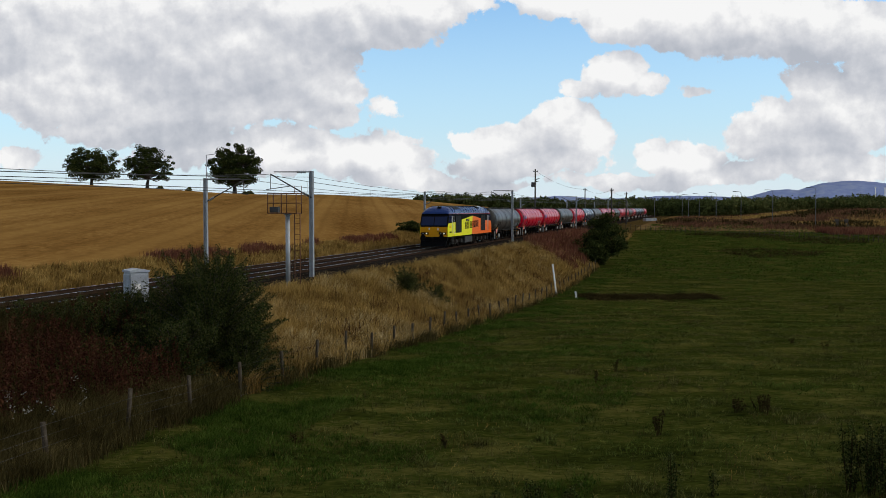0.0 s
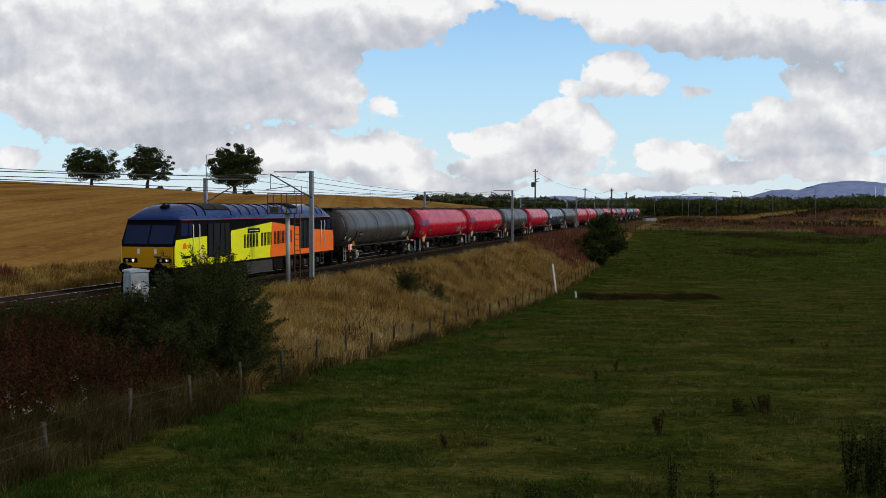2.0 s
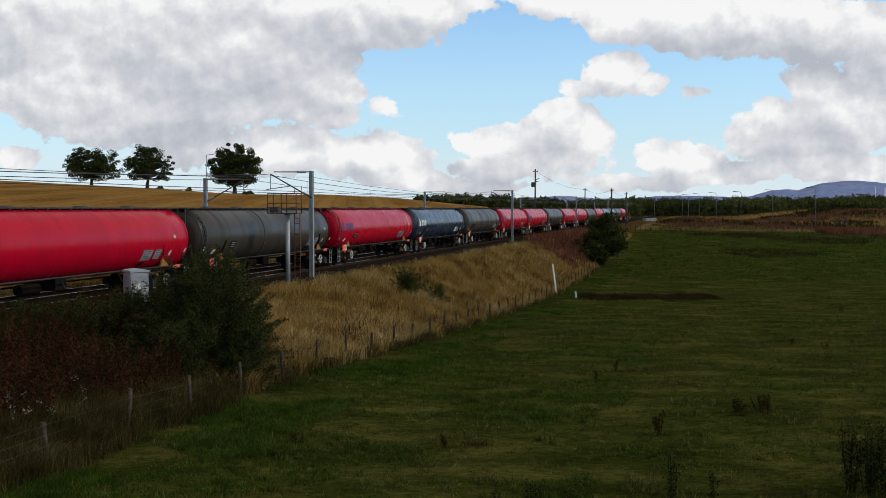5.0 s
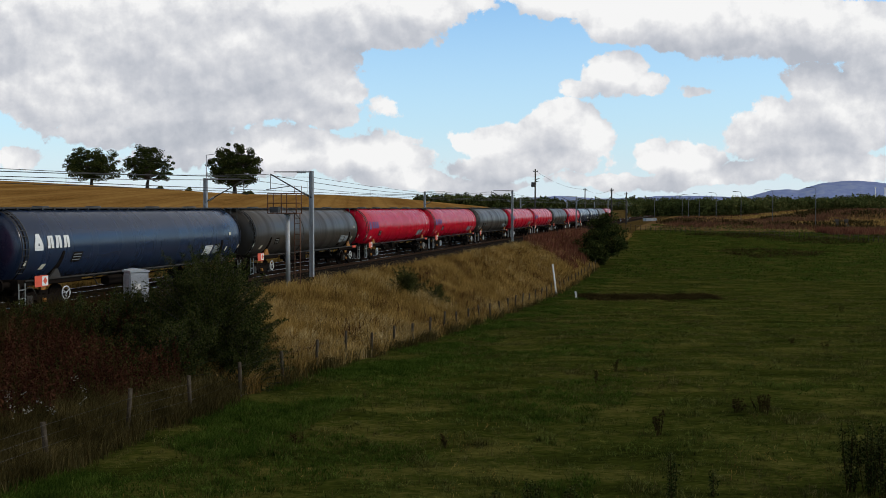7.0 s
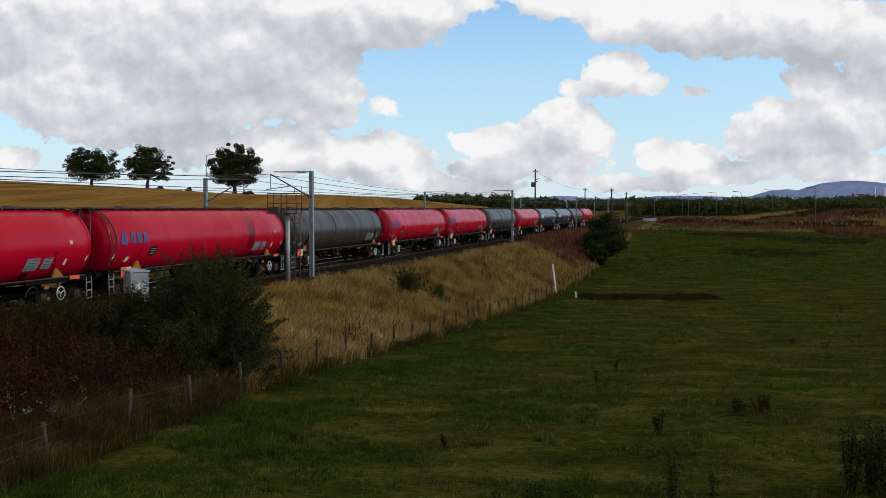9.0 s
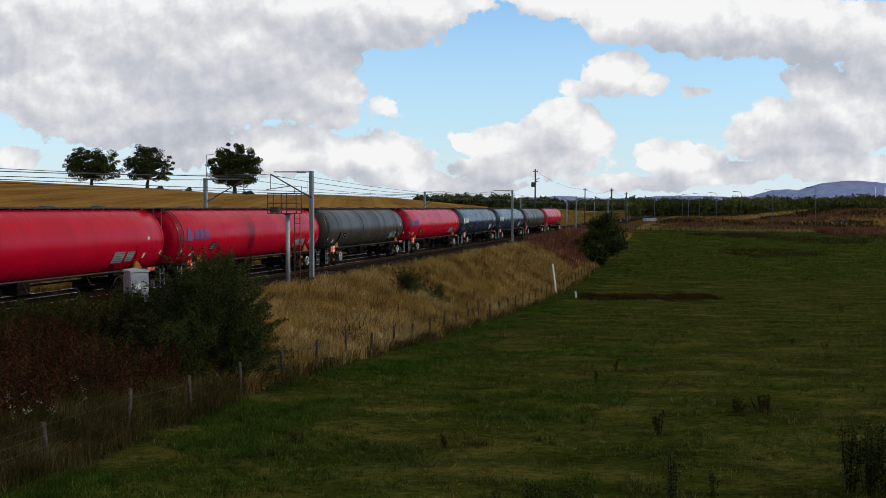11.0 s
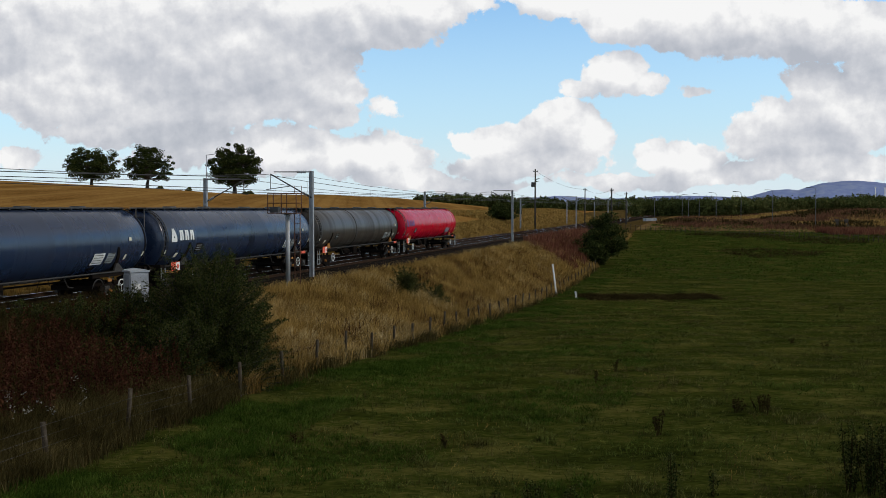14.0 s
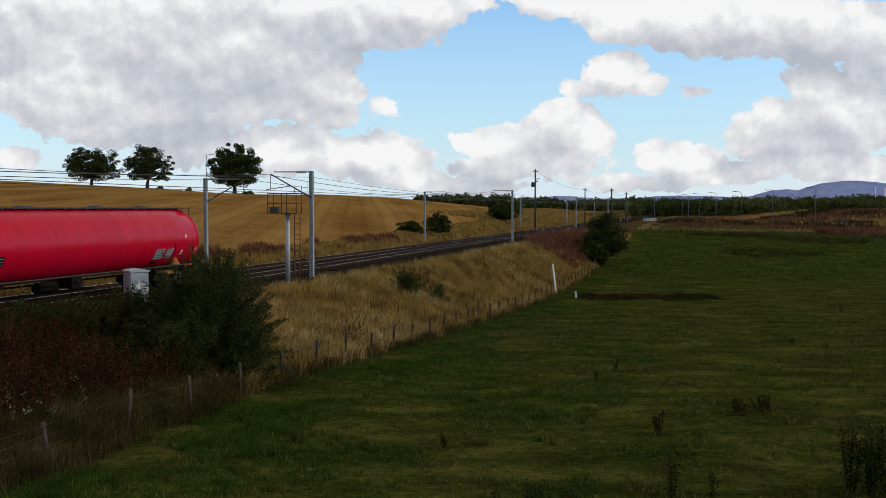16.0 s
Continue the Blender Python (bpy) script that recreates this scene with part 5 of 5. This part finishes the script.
def build_hawthorn(x, y, w, h, base, label, seed, shoots, each, leaf):
    """A thicket of arching shoots from one root, leafy along their outer part."""
    rng = np.random.default_rng(seed)
    thing = new("hawthorn_bush")
    thing.matrix_basis = pose(x, y, base)
    tagged(thing, label, "bush")
    bm = bmesh.new()
    pts = []
    for k in range(shoots):
        a, q = rng.uniform(0, 2 * np.pi), rng.uniform(0, 1) ** 0.55
        wide = 1 + 0.13 * math.sin(3 * a + seed) + 0.08 * math.sin(7 * a)
        tip = Vector((math.cos(a) * w / 2 * q * wide, math.sin(a) * w / 2 * q * wide, h * (1 - 0.88 * q ** 2.5) * rng.uniform(0.80, 1.03)))
        tip += Vector((rng.normal(0, 0.05), rng.normal(0, 0.05), 0)) * w
        root = Vector((rng.normal(0, 0.12), rng.normal(0, 0.12), 0))
        bend = Vector((tip.x * 0.35, tip.y * 0.35, tip.z * 0.62))
        tube(bm, root, bend, 0.035, 0.016, 5)
        tube(bm, bend, tip, 0.016, 0.005, 4)
        f = rng.uniform(0.10, 1.04, each)[:, None]
        r0, b0, t0 = (np.array(v) for v in (root, bend, tip))
        line = (1 - f) ** 2 * r0 + 2 * f * (1 - f) * b0 + f * f * t0
        pts.append(line + rng.normal(size=(each, 3)) * (0.035 + 0.05 * w * (1.06 - f)) * np.array([1, 1, 0.7]))
    part("stem", bm, M_BARK, thing, "thin dark branching stem")
    pts = np.concatenate(pts)
    pts[:, 2] = np.maximum(pts[:, 2], 0.05)
    link_part("crown", leaf_mesh("crown", pts, leaf, M_BUSH, seed), thing, "small dull green leaves")


def hawthorn(px, d, w, h, label, seed, shoots, each, leaf, sink=0.15):
    x = place(px, d)
    build_hawthorn(x, d, w, h, ground_at(x, d) - sink, label, seed, shoots, each, leaf)


hawthorn(368, 33.0, 5.3, 4.05, "dense dull green hawthorn bush on the bank", 4, 380, 480, 0.055)
hawthorn(272, 31.6, 2.6, 1.9, "low dark green bush beside the relay cabinet", 14, 110, 260, 0.055)
hawthorn(310, 30.5, 2.8, 2.0, "low dark green bush at the foot of the bank", 21, 110, 260, 0.055)
hawthorn(428, 31.5, 2.4, 2.1, "low green thorn bush on the bank", 15, 110, 260, 0.055)
hawthorn(185, 32.6, 2.6, 1.8, "low dark bramble along the track's edge", 22, 80, 240, 0.055)
hawthorn(222, 33.9, 2.3, 2.2, "dark bramble in front of the relay cabinet", 23, 110, 260, 0.055)
hawthorn(266, 33.6, 2.4, 2.35, "dark bramble in front of the relay cabinet", 24, 110, 260, 0.055)
hawthorn(130, 32.0, 3.0, 1.7, "low dark bramble along the track's edge", 25, 90, 240, 0.055)
hawthorn(40, 31.0, 3.0, 1.6, "low dark bramble along the track's edge", 26, 90, 240, 0.055)
def build_trestle(px, d):
    """A dark timber frame: two splayed stands with a bar between them."""
    x = place(px, d)
    thing = new("timber_trestle")
    thing.matrix_basis = pose(x, d, ground_at(x, d), 0, 0, 8)
    tagged(thing, "dark timber trestle standing on the heath", "trestle")
    for q in (-1.1, 1.1):
        bm = bmesh.new()
        for a, b in ((-0.45, 0.1), (0.75, -0.1), (0.2, 0.0)):
            tube(bm, (q + a, b, -0.2), (q - 0.1, 0, 1.75), 0.09, 0.07, 6)
        part("stand", bm, M_POLE, thing)
        bm = bmesh.new()
        box(bm, q - 0.55, q + 0.30, -0.2, 0.2, 1.35, 1.85, 0.08)
        part("head_block", bm, M_POLE, thing)
    bm = bmesh.new()
    tube(bm, (-1.1, 0, 1.5), (1.1, 0, 1.55), 0.06, n=6)
    part("bar", bm, M_POLE, thing)


build_trestle(1490, 222)
bush(1068, 139, 5.6, 7.2, "dark hawthorn bush at the end of the fence", 5, M_LEAF, 14000, 0.28, name="hawthorn_bush", clumps=90)
bush(1050, 134, 4.0, 3.4, "dark scrub bush beside the fence", 16, M_LEAF, 8000, 0.28, name="hawthorn_bush")
bush(775, 128, 3.2, 3.0, "round green bush on the verge", 6, M_BUSH, 7000, 0.2, name="roadside_bush")
bush(726, 122, 3.0, 1.9, "low green bush on the verge", 7, M_BUSH, 6000, 0.2, name="roadside_bush")
bush(888, 179, 5.0, 3.6, "dark green bush on top of the cutting", 8, M_LEAF, 8000, 0.28, sink=0.1, name="roadside_bush")
hawthorn(718, 62, 3.3, 2.0, "small dark gorse bush on the dry bank", 9, 60, 160, 0.08)
hawthorn(768, 64, 2.3, 1.4, "small dark gorse bush on the dry bank", 10, 40, 140, 0.08)


def build_stalks(px, d, h, w, n, seed, label, mat=M_TWIG, spread=0.03, leaf=0.055):
    """A clump of dead dock or thistle stalks with small heads."""
    rng = random.Random(seed)
    x = place(px, d)
    thing = new("dock_plant")
    thing.matrix_basis = pose(x, d, ground_at(x, d))
    tagged(thing, label, "weed")
    heads = []
    for k in range(n):
        a = rng.uniform(0, 6.28)
        q = w * 0.5 * rng.uniform(0.2, 1.0)
        b = Vector((math.cos(a) * q * 0.3, math.sin(a) * q * 0.3, -0.05))
        t = Vector((math.cos(a) * q, math.sin(a) * q, h * rng.uniform(0.6, 1.0)))
        bm = bmesh.new()
        tube(bm, b, t, 0.010, 0.005, 4)
        part("stalk", bm, M_TWIG, thing)
        m = 26 if mat is M_TWIG else int(70 * h)
        heads += [b.lerp(t, f) + Vector((rng.gauss(0, spread), rng.gauss(0, spread), 0)) for f in [rng.uniform(0.15 if m != 26 else 0.35, 1.02) for _ in range(m)]]
    tagged(link_part("foliage", leaf_mesh("foliage", heads, leaf, mat, seed), thing), kind="stuff")


DOCKS = ((1170, 24.4, 0.62, 0.42, 9, 1), (1306, 27.2, 0.42, 0.5, 8, 2), (1350, 27.5, 0.48, 0.7, 10, 3), (1362, 27.0, 0.55, 0.2, 4, 14),
         (1090, 36, 0.5, 0.3, 4, 6), (1490, 72, 0.7, 0.6, 6, 7), (1405, 48, 0.4, 0.4, 5, 8), (790, 23.0, 0.35, 0.3, 4, 10),
         (520, 23.5, 0.3, 0.4, 4, 11), (1465, 45, 0.4, 0.5, 5, 12), (1205, 90, 0.9, 0.9, 7, 13), (1056, 33.0, 0.45, 0.15, 3, 15))
for row in DOCKS:
    build_stalks(*row, "dry brown dock stalks standing in the pasture")
WEEDS = ((1548, 19.2, 1.45, 0.7, 14, 41), (1512, 19.4, 1.35, 0.5, 11, 42), (1572, 19.0, 1.5, 0.7, 14, 43), (1194, 18.2, 0.95, 0.28, 6, 44),
         (1268, 18.8, 0.55, 0.2, 4, 47), (1005, 17.9, 0.50, 0.5, 7, 45), (945, 17.9, 0.62, 0.5, 8, 46), (880, 18.2, 0.3, 0.3, 4, 48))
for row in WEEDS:
    build_stalks(*row, "tall dark leafy weeds standing in the pasture", M_BUSH, 0.045, 0.055)


# ---- grasses and weeds ----
def scatter(n, p0, p1, s0, s1, seed, wedge=True, near=0.0):
    """Places over a stretch of the plan, denser towards its near end."""
    rng = np.random.default_rng(seed)
    p = rng.uniform(p0, p1, n)
    f = rng.uniform(0, 1, n)
    s = s0 * (s1 / s0) ** f if near else s0 + (s1 - s0) * f
    q = OFF - p
    x, y = -q * COS + s * SIN, q * SIN + s * COS
    if wedge:
        k = (np.abs(x) < 0.47 * y + 1.0) & (y > 12)
        x, y = x[k], y[k]
    return np.stack([x, y, ground(x, y) - 0.03], 1)


def tufts(pts, each, radius, seed):
    rng = np.random.default_rng(seed)
    out = np.repeat(pts, each, 0)
    out[:, :2] += rng.normal(0, radius, (len(out), 2))
    return out


def leafy_stems(name, pts, height, each, leaf, mat, label, category, seed):
    """Upright weeds: thin stems set round with small pointed leaves up to a tapering head."""
    rng = np.random.default_rng(seed)
    pts = np.asarray(pts, float)
    n = len(pts)
    h = height * rng.uniform(0.6, 1.2, n)
    lean = rng.normal(0, 0.12, (n, 2)) * h[:, None]
    f = rng.uniform(0.08, 1.0, (n, each))
    c = np.stack([pts[:, None, 0] + lean[:, None, 0] * f, pts[:, None, 1] + lean[:, None, 1] * f, pts[:, None, 2] + h[:, None] * f], -1)
    c[..., :2] += rng.normal(0, 1, (n, each, 2)) * (0.10 * (1.08 - f))[..., None]
    ob = new(name, leaf_mesh(name, c.reshape(-1, 3), leaf, mat, seed))
    tagged(ob, label, category, kind="stuff")
    blades(name + "_stems", pts, height, 0.012, (0, 0), M_TWIG, "thin stems of " + label, category, seed, 0.0, 0.12)


def patchy(pts, scale, cut, seed):
    v = np.array([noise.noise(Vector((x * scale + seed, y * scale, 0.3))) for x, y, _ in pts])
    return pts[v > cut]


blades("dry_bank_grass", tufts(scatter(11000, 3.3, 10.9, 28, 150, 1, near=1), 14, 0.10, 1), 0.72, 0.018, (0.10, 0.02), M_DRY, "tall dry golden grass on the railway bank", "grass", 1)
blades("dry_bank_grass", tufts(scatter(2600, 4.5, 10.9, 80, 200, 2), 14, 0.18, 2), 0.8, 0.05, (0.10, 0.02), M_DRY, "tall dry golden grass on the far bank", "grass", 2)
blades("verge_grass", tufts(scatter(5200, -9.2, -5.9, 20, 190, 3, near=1), 12, 0.12, 3), 0.5, 0.035, (0.08, 0), M_DRY, "pale dry grass along the field verge", "grass", 3)
blades("cutting_grass", tufts(scatter(2600, -11, -6.3, 112, 180, 34), 11, 0.25, 34), 0.6, 0.06, (0.08, 0), M_DRY, "dry grass at the foot of the cutting", "grass", 34)
blades("cutting_grass", tufts(scatter(6000, -22, -6.3, 172, 310, 4), 11, 0.3, 4), 0.7, 0.07, (0.08, 0), M_DRY, "dry grass on the cutting slope", "grass", 4)
# the near bank's shade is carried by the dark colours of these plants
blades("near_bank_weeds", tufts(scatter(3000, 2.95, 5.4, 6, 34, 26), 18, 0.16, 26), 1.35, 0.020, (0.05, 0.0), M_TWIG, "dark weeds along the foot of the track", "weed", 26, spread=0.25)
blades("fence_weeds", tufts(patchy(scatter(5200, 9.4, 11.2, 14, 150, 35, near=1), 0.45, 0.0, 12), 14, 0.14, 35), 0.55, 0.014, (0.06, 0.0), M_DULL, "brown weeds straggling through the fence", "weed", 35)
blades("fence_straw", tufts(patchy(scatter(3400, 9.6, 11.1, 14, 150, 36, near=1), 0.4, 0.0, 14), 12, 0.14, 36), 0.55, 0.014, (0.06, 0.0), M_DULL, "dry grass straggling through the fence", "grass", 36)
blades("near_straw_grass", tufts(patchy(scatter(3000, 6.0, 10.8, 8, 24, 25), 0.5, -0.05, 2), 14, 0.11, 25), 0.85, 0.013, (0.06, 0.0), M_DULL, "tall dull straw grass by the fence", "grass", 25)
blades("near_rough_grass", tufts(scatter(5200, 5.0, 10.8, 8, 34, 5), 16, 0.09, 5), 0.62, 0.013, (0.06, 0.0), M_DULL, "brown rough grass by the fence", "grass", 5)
blades("fence_grass", tufts(patchy(scatter(14000, 10.6, 14.4, 12, 150, 6, near=1), 0.35, -0.02, 16), 14, 0.13, 6), 0.19, 0.013, (0.05, 0), M_LUSH, "rank green grass along the fence", "grass", 6, spread=0.5)
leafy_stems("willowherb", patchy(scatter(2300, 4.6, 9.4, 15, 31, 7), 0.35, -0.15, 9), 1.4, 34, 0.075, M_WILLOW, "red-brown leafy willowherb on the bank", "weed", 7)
leafy_stems("nettles", scatter(1300, 3.4, 8.6, 22, 36, 37), 0.85, 34, 0.07, M_BUSH, "dark green nettles under the thorn bushes", "weed", 37)
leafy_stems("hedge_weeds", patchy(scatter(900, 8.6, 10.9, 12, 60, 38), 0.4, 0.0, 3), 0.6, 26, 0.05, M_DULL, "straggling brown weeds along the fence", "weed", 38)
blades("willowherb", tufts(patchy(scatter(1500, 3.4, 9.6, 120, 178, 8), 0.15, -0.2, 4), 16, 0.25, 8), 1.3, 0.08, (0.04, 0), M_ROSE, "red-brown willowherb on the bank", "weed", 8, spread=0.14)
blades("willowherb", tufts(patchy(scatter(2600, -9.3, -8.0, 22, 120, 9, near=1), 0.2, -0.05, 3), 12, 0.15, 9), 0.8, 0.045, (0.03, 0), M_ROSE, "red willowherb along the field edge", "weed", 9, spread=0.12)
blades("willowherb", tufts(patchy(scatter(1100, 4.5, 10.4, 32, 112, 19), 0.3, 0.12, 5), 14, 0.18, 19), 0.75, 0.03, (0.03, 0), M_RED, "rusty dock and willowherb among dry grass", "weed", 19, spread=0.16)
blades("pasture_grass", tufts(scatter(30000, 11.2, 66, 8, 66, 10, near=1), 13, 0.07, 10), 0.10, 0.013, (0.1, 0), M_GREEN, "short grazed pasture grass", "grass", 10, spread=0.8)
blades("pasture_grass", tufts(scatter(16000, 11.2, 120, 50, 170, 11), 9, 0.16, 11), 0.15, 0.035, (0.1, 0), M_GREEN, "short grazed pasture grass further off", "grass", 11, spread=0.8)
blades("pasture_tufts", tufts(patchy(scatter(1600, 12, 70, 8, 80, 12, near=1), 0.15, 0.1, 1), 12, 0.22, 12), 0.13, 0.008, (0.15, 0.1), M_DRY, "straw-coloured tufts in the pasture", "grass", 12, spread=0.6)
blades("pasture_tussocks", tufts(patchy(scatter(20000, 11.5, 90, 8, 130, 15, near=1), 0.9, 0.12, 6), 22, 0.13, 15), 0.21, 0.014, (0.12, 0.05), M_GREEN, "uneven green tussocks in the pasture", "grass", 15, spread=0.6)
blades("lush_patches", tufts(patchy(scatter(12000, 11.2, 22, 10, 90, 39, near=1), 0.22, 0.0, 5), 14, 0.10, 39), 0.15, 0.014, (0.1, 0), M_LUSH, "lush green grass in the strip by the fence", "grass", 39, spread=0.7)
blades("wiry_bents", tufts(patchy(scatter(9000, 14, 80, 10, 90, 40, near=1), 0.7, 0.15, 8), 6, 0.12, 40), 0.26, 0.008, (0.1, 0), M_DULL, "wiry brown bents in the pasture", "grass", 40, spread=0.4)
blades("rough_slope_grass", tufts(patchy(scatter(9000, 18, 150, 125, 240, 13), 0.05, 0.28, 2), 12, 0.5, 13), 0.5, 0.07, (0.1, 0), M_TWIG, "dark brown rushes on the pasture's far slope", "grass", 13, spread=0.4)
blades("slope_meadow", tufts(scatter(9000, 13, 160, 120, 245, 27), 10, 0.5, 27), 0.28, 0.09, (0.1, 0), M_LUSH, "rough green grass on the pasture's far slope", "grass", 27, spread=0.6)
blades("heath_growth", tufts(patchy(scatter(9000, 16, 260, 228, 420, 14), 0.03, -0.15, 7), 12, 0.9, 14), 0.9, 0.16, (0.05, 0), M_HEATHER, "red-brown heath and scrub beyond the pasture", "heath", 14, spread=0.5)
blades("heath_grass", tufts(patchy(scatter(8000, 14, 260, 222, 430, 28), 0.025, 0.0, 3), 12, 1.0, 28), 0.7, 0.18, (0.08, 0), M_DRY, "pale dry grass among the heath", "grass", 28, spread=0.5)
blades("heath_scrub", tufts(patchy(scatter(5000, 14, 260, 230, 430, 29), 0.04, 0.22, 11), 12, 1.0, 29), 1.2, 0.25, (0.05, 0), M_TWIG, "dark scrub on the heath", "heath", 29, spread=0.4)
blades("bank_straw", tufts(patchy(scatter(5200, 3.4, 10.9, 30, 150, 30, near=1), 0.22, 0.08, 8), 10, 0.12, 30), 0.85, 0.012, (0.12, 0.02), M_STRAW, "pale straw seed stalks on the bank", "grass", 30)
_f = scatter(45, 7.6, 10.2, 14, 22, 33)
_f = np.repeat(_f, 9, 0) + np.random.default_rng(3).normal(0, 0.05, (len(_f) * 9, 3)) + np.array([0, 0, 0.95])
tagged(new("wildflowers", leaf_mesh("wildflowers", _f, 0.05, M_FLOWER, 3, 0.8)), "white umbel flower heads among the weeds", "wildflower", kind="stuff")
rng = np.random.default_rng(22)
xs, ys = rng.uniform(77, 88, 260), 206 + rng.normal(0, 3.0, 260)
blades("willowherb", tufts(np.stack([xs, ys, ground(xs, ys)], 1), 14, 0.4, 22), 1.2, 0.09, (0.05, 0), M_ROSE, "rust-red willowherb below the heath", "weed", 22, spread=0.2)
# short dark blades along a narrow strip of the pasture
rng = np.random.default_rng(21)
xs, ys = rng.uniform(12.5, 24.5, 900), 91 + rng.normal(0, 1.5, 900)
blades("dark_rushes", tufts(np.stack([xs, ys, ground(xs, ys)], 1), 18, 0.25, 21), 0.30, 0.035, (0.1, 0), M_TWIG, "short dark rushes in a strip across the pasture", "grass", 21)


# ---- distance ----
def build_woods(name, rows, seed, mat, label):
    """Far woodland: many crowns of leaf sprays, one object."""
    rng = np.random.default_rng(seed)
    pts = []
    for px0, px1, d, y_top, n in rows:
        for k in range(n):
            px = rng.uniform(px0, px1)
            dd = d * rng.uniform(0.97, 1.06)
            x = place(px, dd)
            g = ground_at(x, dd)
            h = max(2.0, (3.7 + (369 - y_top) * dd / 1800) - g) * rng.uniform(0.78, 1.02)
            w = rng.uniform(0.35, 0.6) * h
            m = 260
            v = rng.normal(size=(m, 3))
            v /= np.linalg.norm(v, axis=1)[:, None]
            v *= rng.uniform(0.5, 1.0, (m, 1)) * (1 + 0.25 * np.sin(5 * v[:, :1] + k))
            pts.append(np.stack([x + v[:, 0] * w, dd + v[:, 1] * w, g + h * 0.55 + v[:, 2] * h * 0.45], 1))
            m2 = 60
            pts.append(np.stack([x + rng.normal(0, w * 0.7, m2), dd + rng.normal(0, w * 0.5, m2), g + rng.uniform(0, 0.3, m2) * h], 1))
    ob = new(name, leaf_mesh(name, np.concatenate(pts), 1.3, mat, seed))
    tagged(ob, label, "woodland", kind="stuff")


build_woods("far_woods", ((1110, 1600, 560, 349, 130), (1180, 1600, 500, 352, 90), (1300, 1620, 620, 346, 60), (1480, 1600, 520, 341, 8)), 31, M_WOODS, "dark green belt of far woodland")
build_woods("field_woods", ((738, 770, 430, 345, 8), (770, 830, 430, 344, 14), (835, 905, 410, 345, 16), (900, 1000, 520, 349, 30), (960, 1120, 640, 351, 46), (905, 1130, 480, 356, 40)), 32, M_WOODS, "dark trees beyond the stubble field")
build_woods("hilltop_scrub", ((280, 290, 330, 340, 1), (420, 470, 330, 342, 5), (330, 342, 330, 342, 1)), 33, M_WOODS, "small dark scrub on the hill's skyline")
# the blue of the distance haze is put into the ridges' base colour
M_HAZED_HILL = material("hazed_far_hill", [(0.15, 0.19, 0.36), (0.19, 0.24, 0.42), (0.30, 0.34, 0.44)], 0.006, 0.95, 0, 0, 0.03, spec=0.0)


def build_hill(name, rows, d, label):
    """A far ridge: its line by bearing and height, with a slope in front."""
    xs = np.linspace(rows[0][0], rows[-1][0], 90)
    hs = np.interp(xs, [r[0] for r in rows], [r[1] for r in rows])
    hs = hs + 0.25 * np.sin(xs * 0.21) + 0.15 * np.sin(xs * 0.53)
    verts, faces = [], []
    for dd, f in ((d * 0.9, 0.0), (d * 0.94, 0.45), (d * 0.97, 0.8), (d, 1.0), (d * 1.04, 0.5)):
        for px, v in zip(xs, hs):
            top = 3.7 + (369 - v) * d / 1800
            verts.append((place(px, dd), dd, -15 + (top + 15) * f))
    n = len(xs)
    for i in range(4):
        for j in range(n - 1):
            a = i * n + j
            faces.append((a, a + 1, a + n + 1, a + n))
    tagged(new(name, mesh_of(name, verts, faces, M_HAZED_HILL, True)), label, "hill", kind="structure")


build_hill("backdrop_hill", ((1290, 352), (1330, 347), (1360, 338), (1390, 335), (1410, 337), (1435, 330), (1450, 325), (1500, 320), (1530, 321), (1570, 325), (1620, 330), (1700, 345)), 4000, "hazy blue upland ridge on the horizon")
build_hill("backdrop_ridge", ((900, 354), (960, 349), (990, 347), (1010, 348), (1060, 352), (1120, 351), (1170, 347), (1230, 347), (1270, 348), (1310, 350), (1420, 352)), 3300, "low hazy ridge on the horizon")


def build_turbine(px, d, top):
    thing = new("wind_turbine")
    x = place(px, d)
    g = ground_at(x, d)
    thing.matrix_basis = pose(x, d, g)
    tagged(thing, "white wind turbine tower on the horizon", "wind turbine")
    h = 3.7 + (369 - top) * d / 1800 - g
    bm = bmesh.new()
    tube(bm, (0, 0, -2), (0, 0, h), 1.6, 1.0, 12)
    part("tower", bm, P_WHITE, thing)
    bm = bmesh.new()
    box(bm, -1.6, 1.6, -2.5, 2.5, h - 0.9, h + 0.9, 0.4)
    part("nacelle", bm, P_WHITE, thing)


build_turbine(1548, 2400, 332)
build_turbine(1565, 2300, 333)
# low pale building beside the crossing
bm = bmesh.new()
x, y = place(1150, 300), 300.0
box(bm, -1.7, 1.7, -1.2, 1.2, -0.5, 0.8, 0.05)
ob = part("hut", bm, M_CABINET)
ob.matrix_basis = pose(x, y, ground_at(x, y), 0, 0, 12)
tagged(ob, "small pale lineside hut in the distance", "hut")


# ---- sleepers, joined where they are too far to tell apart ----
def build_sleepers():
    bm = bmesh.new()
    box(bm, -0.13, 0.13, -1.25, 1.25, -0.24, -0.158, 0.015)
    me = bpy.data.meshes.new("sleeper")
    bm.to_mesh(me)
    bm.free()
    me.materials.append(M_SLEEPER)
    for p in TRACKS:
        holder = bpy.data.objects["ballast_bed"]
        s = 22.0
        for k in range(145):
            link_part("sleeper", me, holder, m=on_line(p, s))
            s += 0.68


build_sleepers()


def motions():
    for ob, s0 in train:
        # a steady run that gains a little way at the end
        walk(ob, [(t, on_line(0, s0 - SPEED * t - gain)) for t, gain in ((0.0, 0.0), (4.0, 0.0), (8.0, 0.0), (11.0, 0.0), (12.5, 0.1), (14.5, 0.5), (15.5, 0.95), (16.0, 1.17))])


motions()
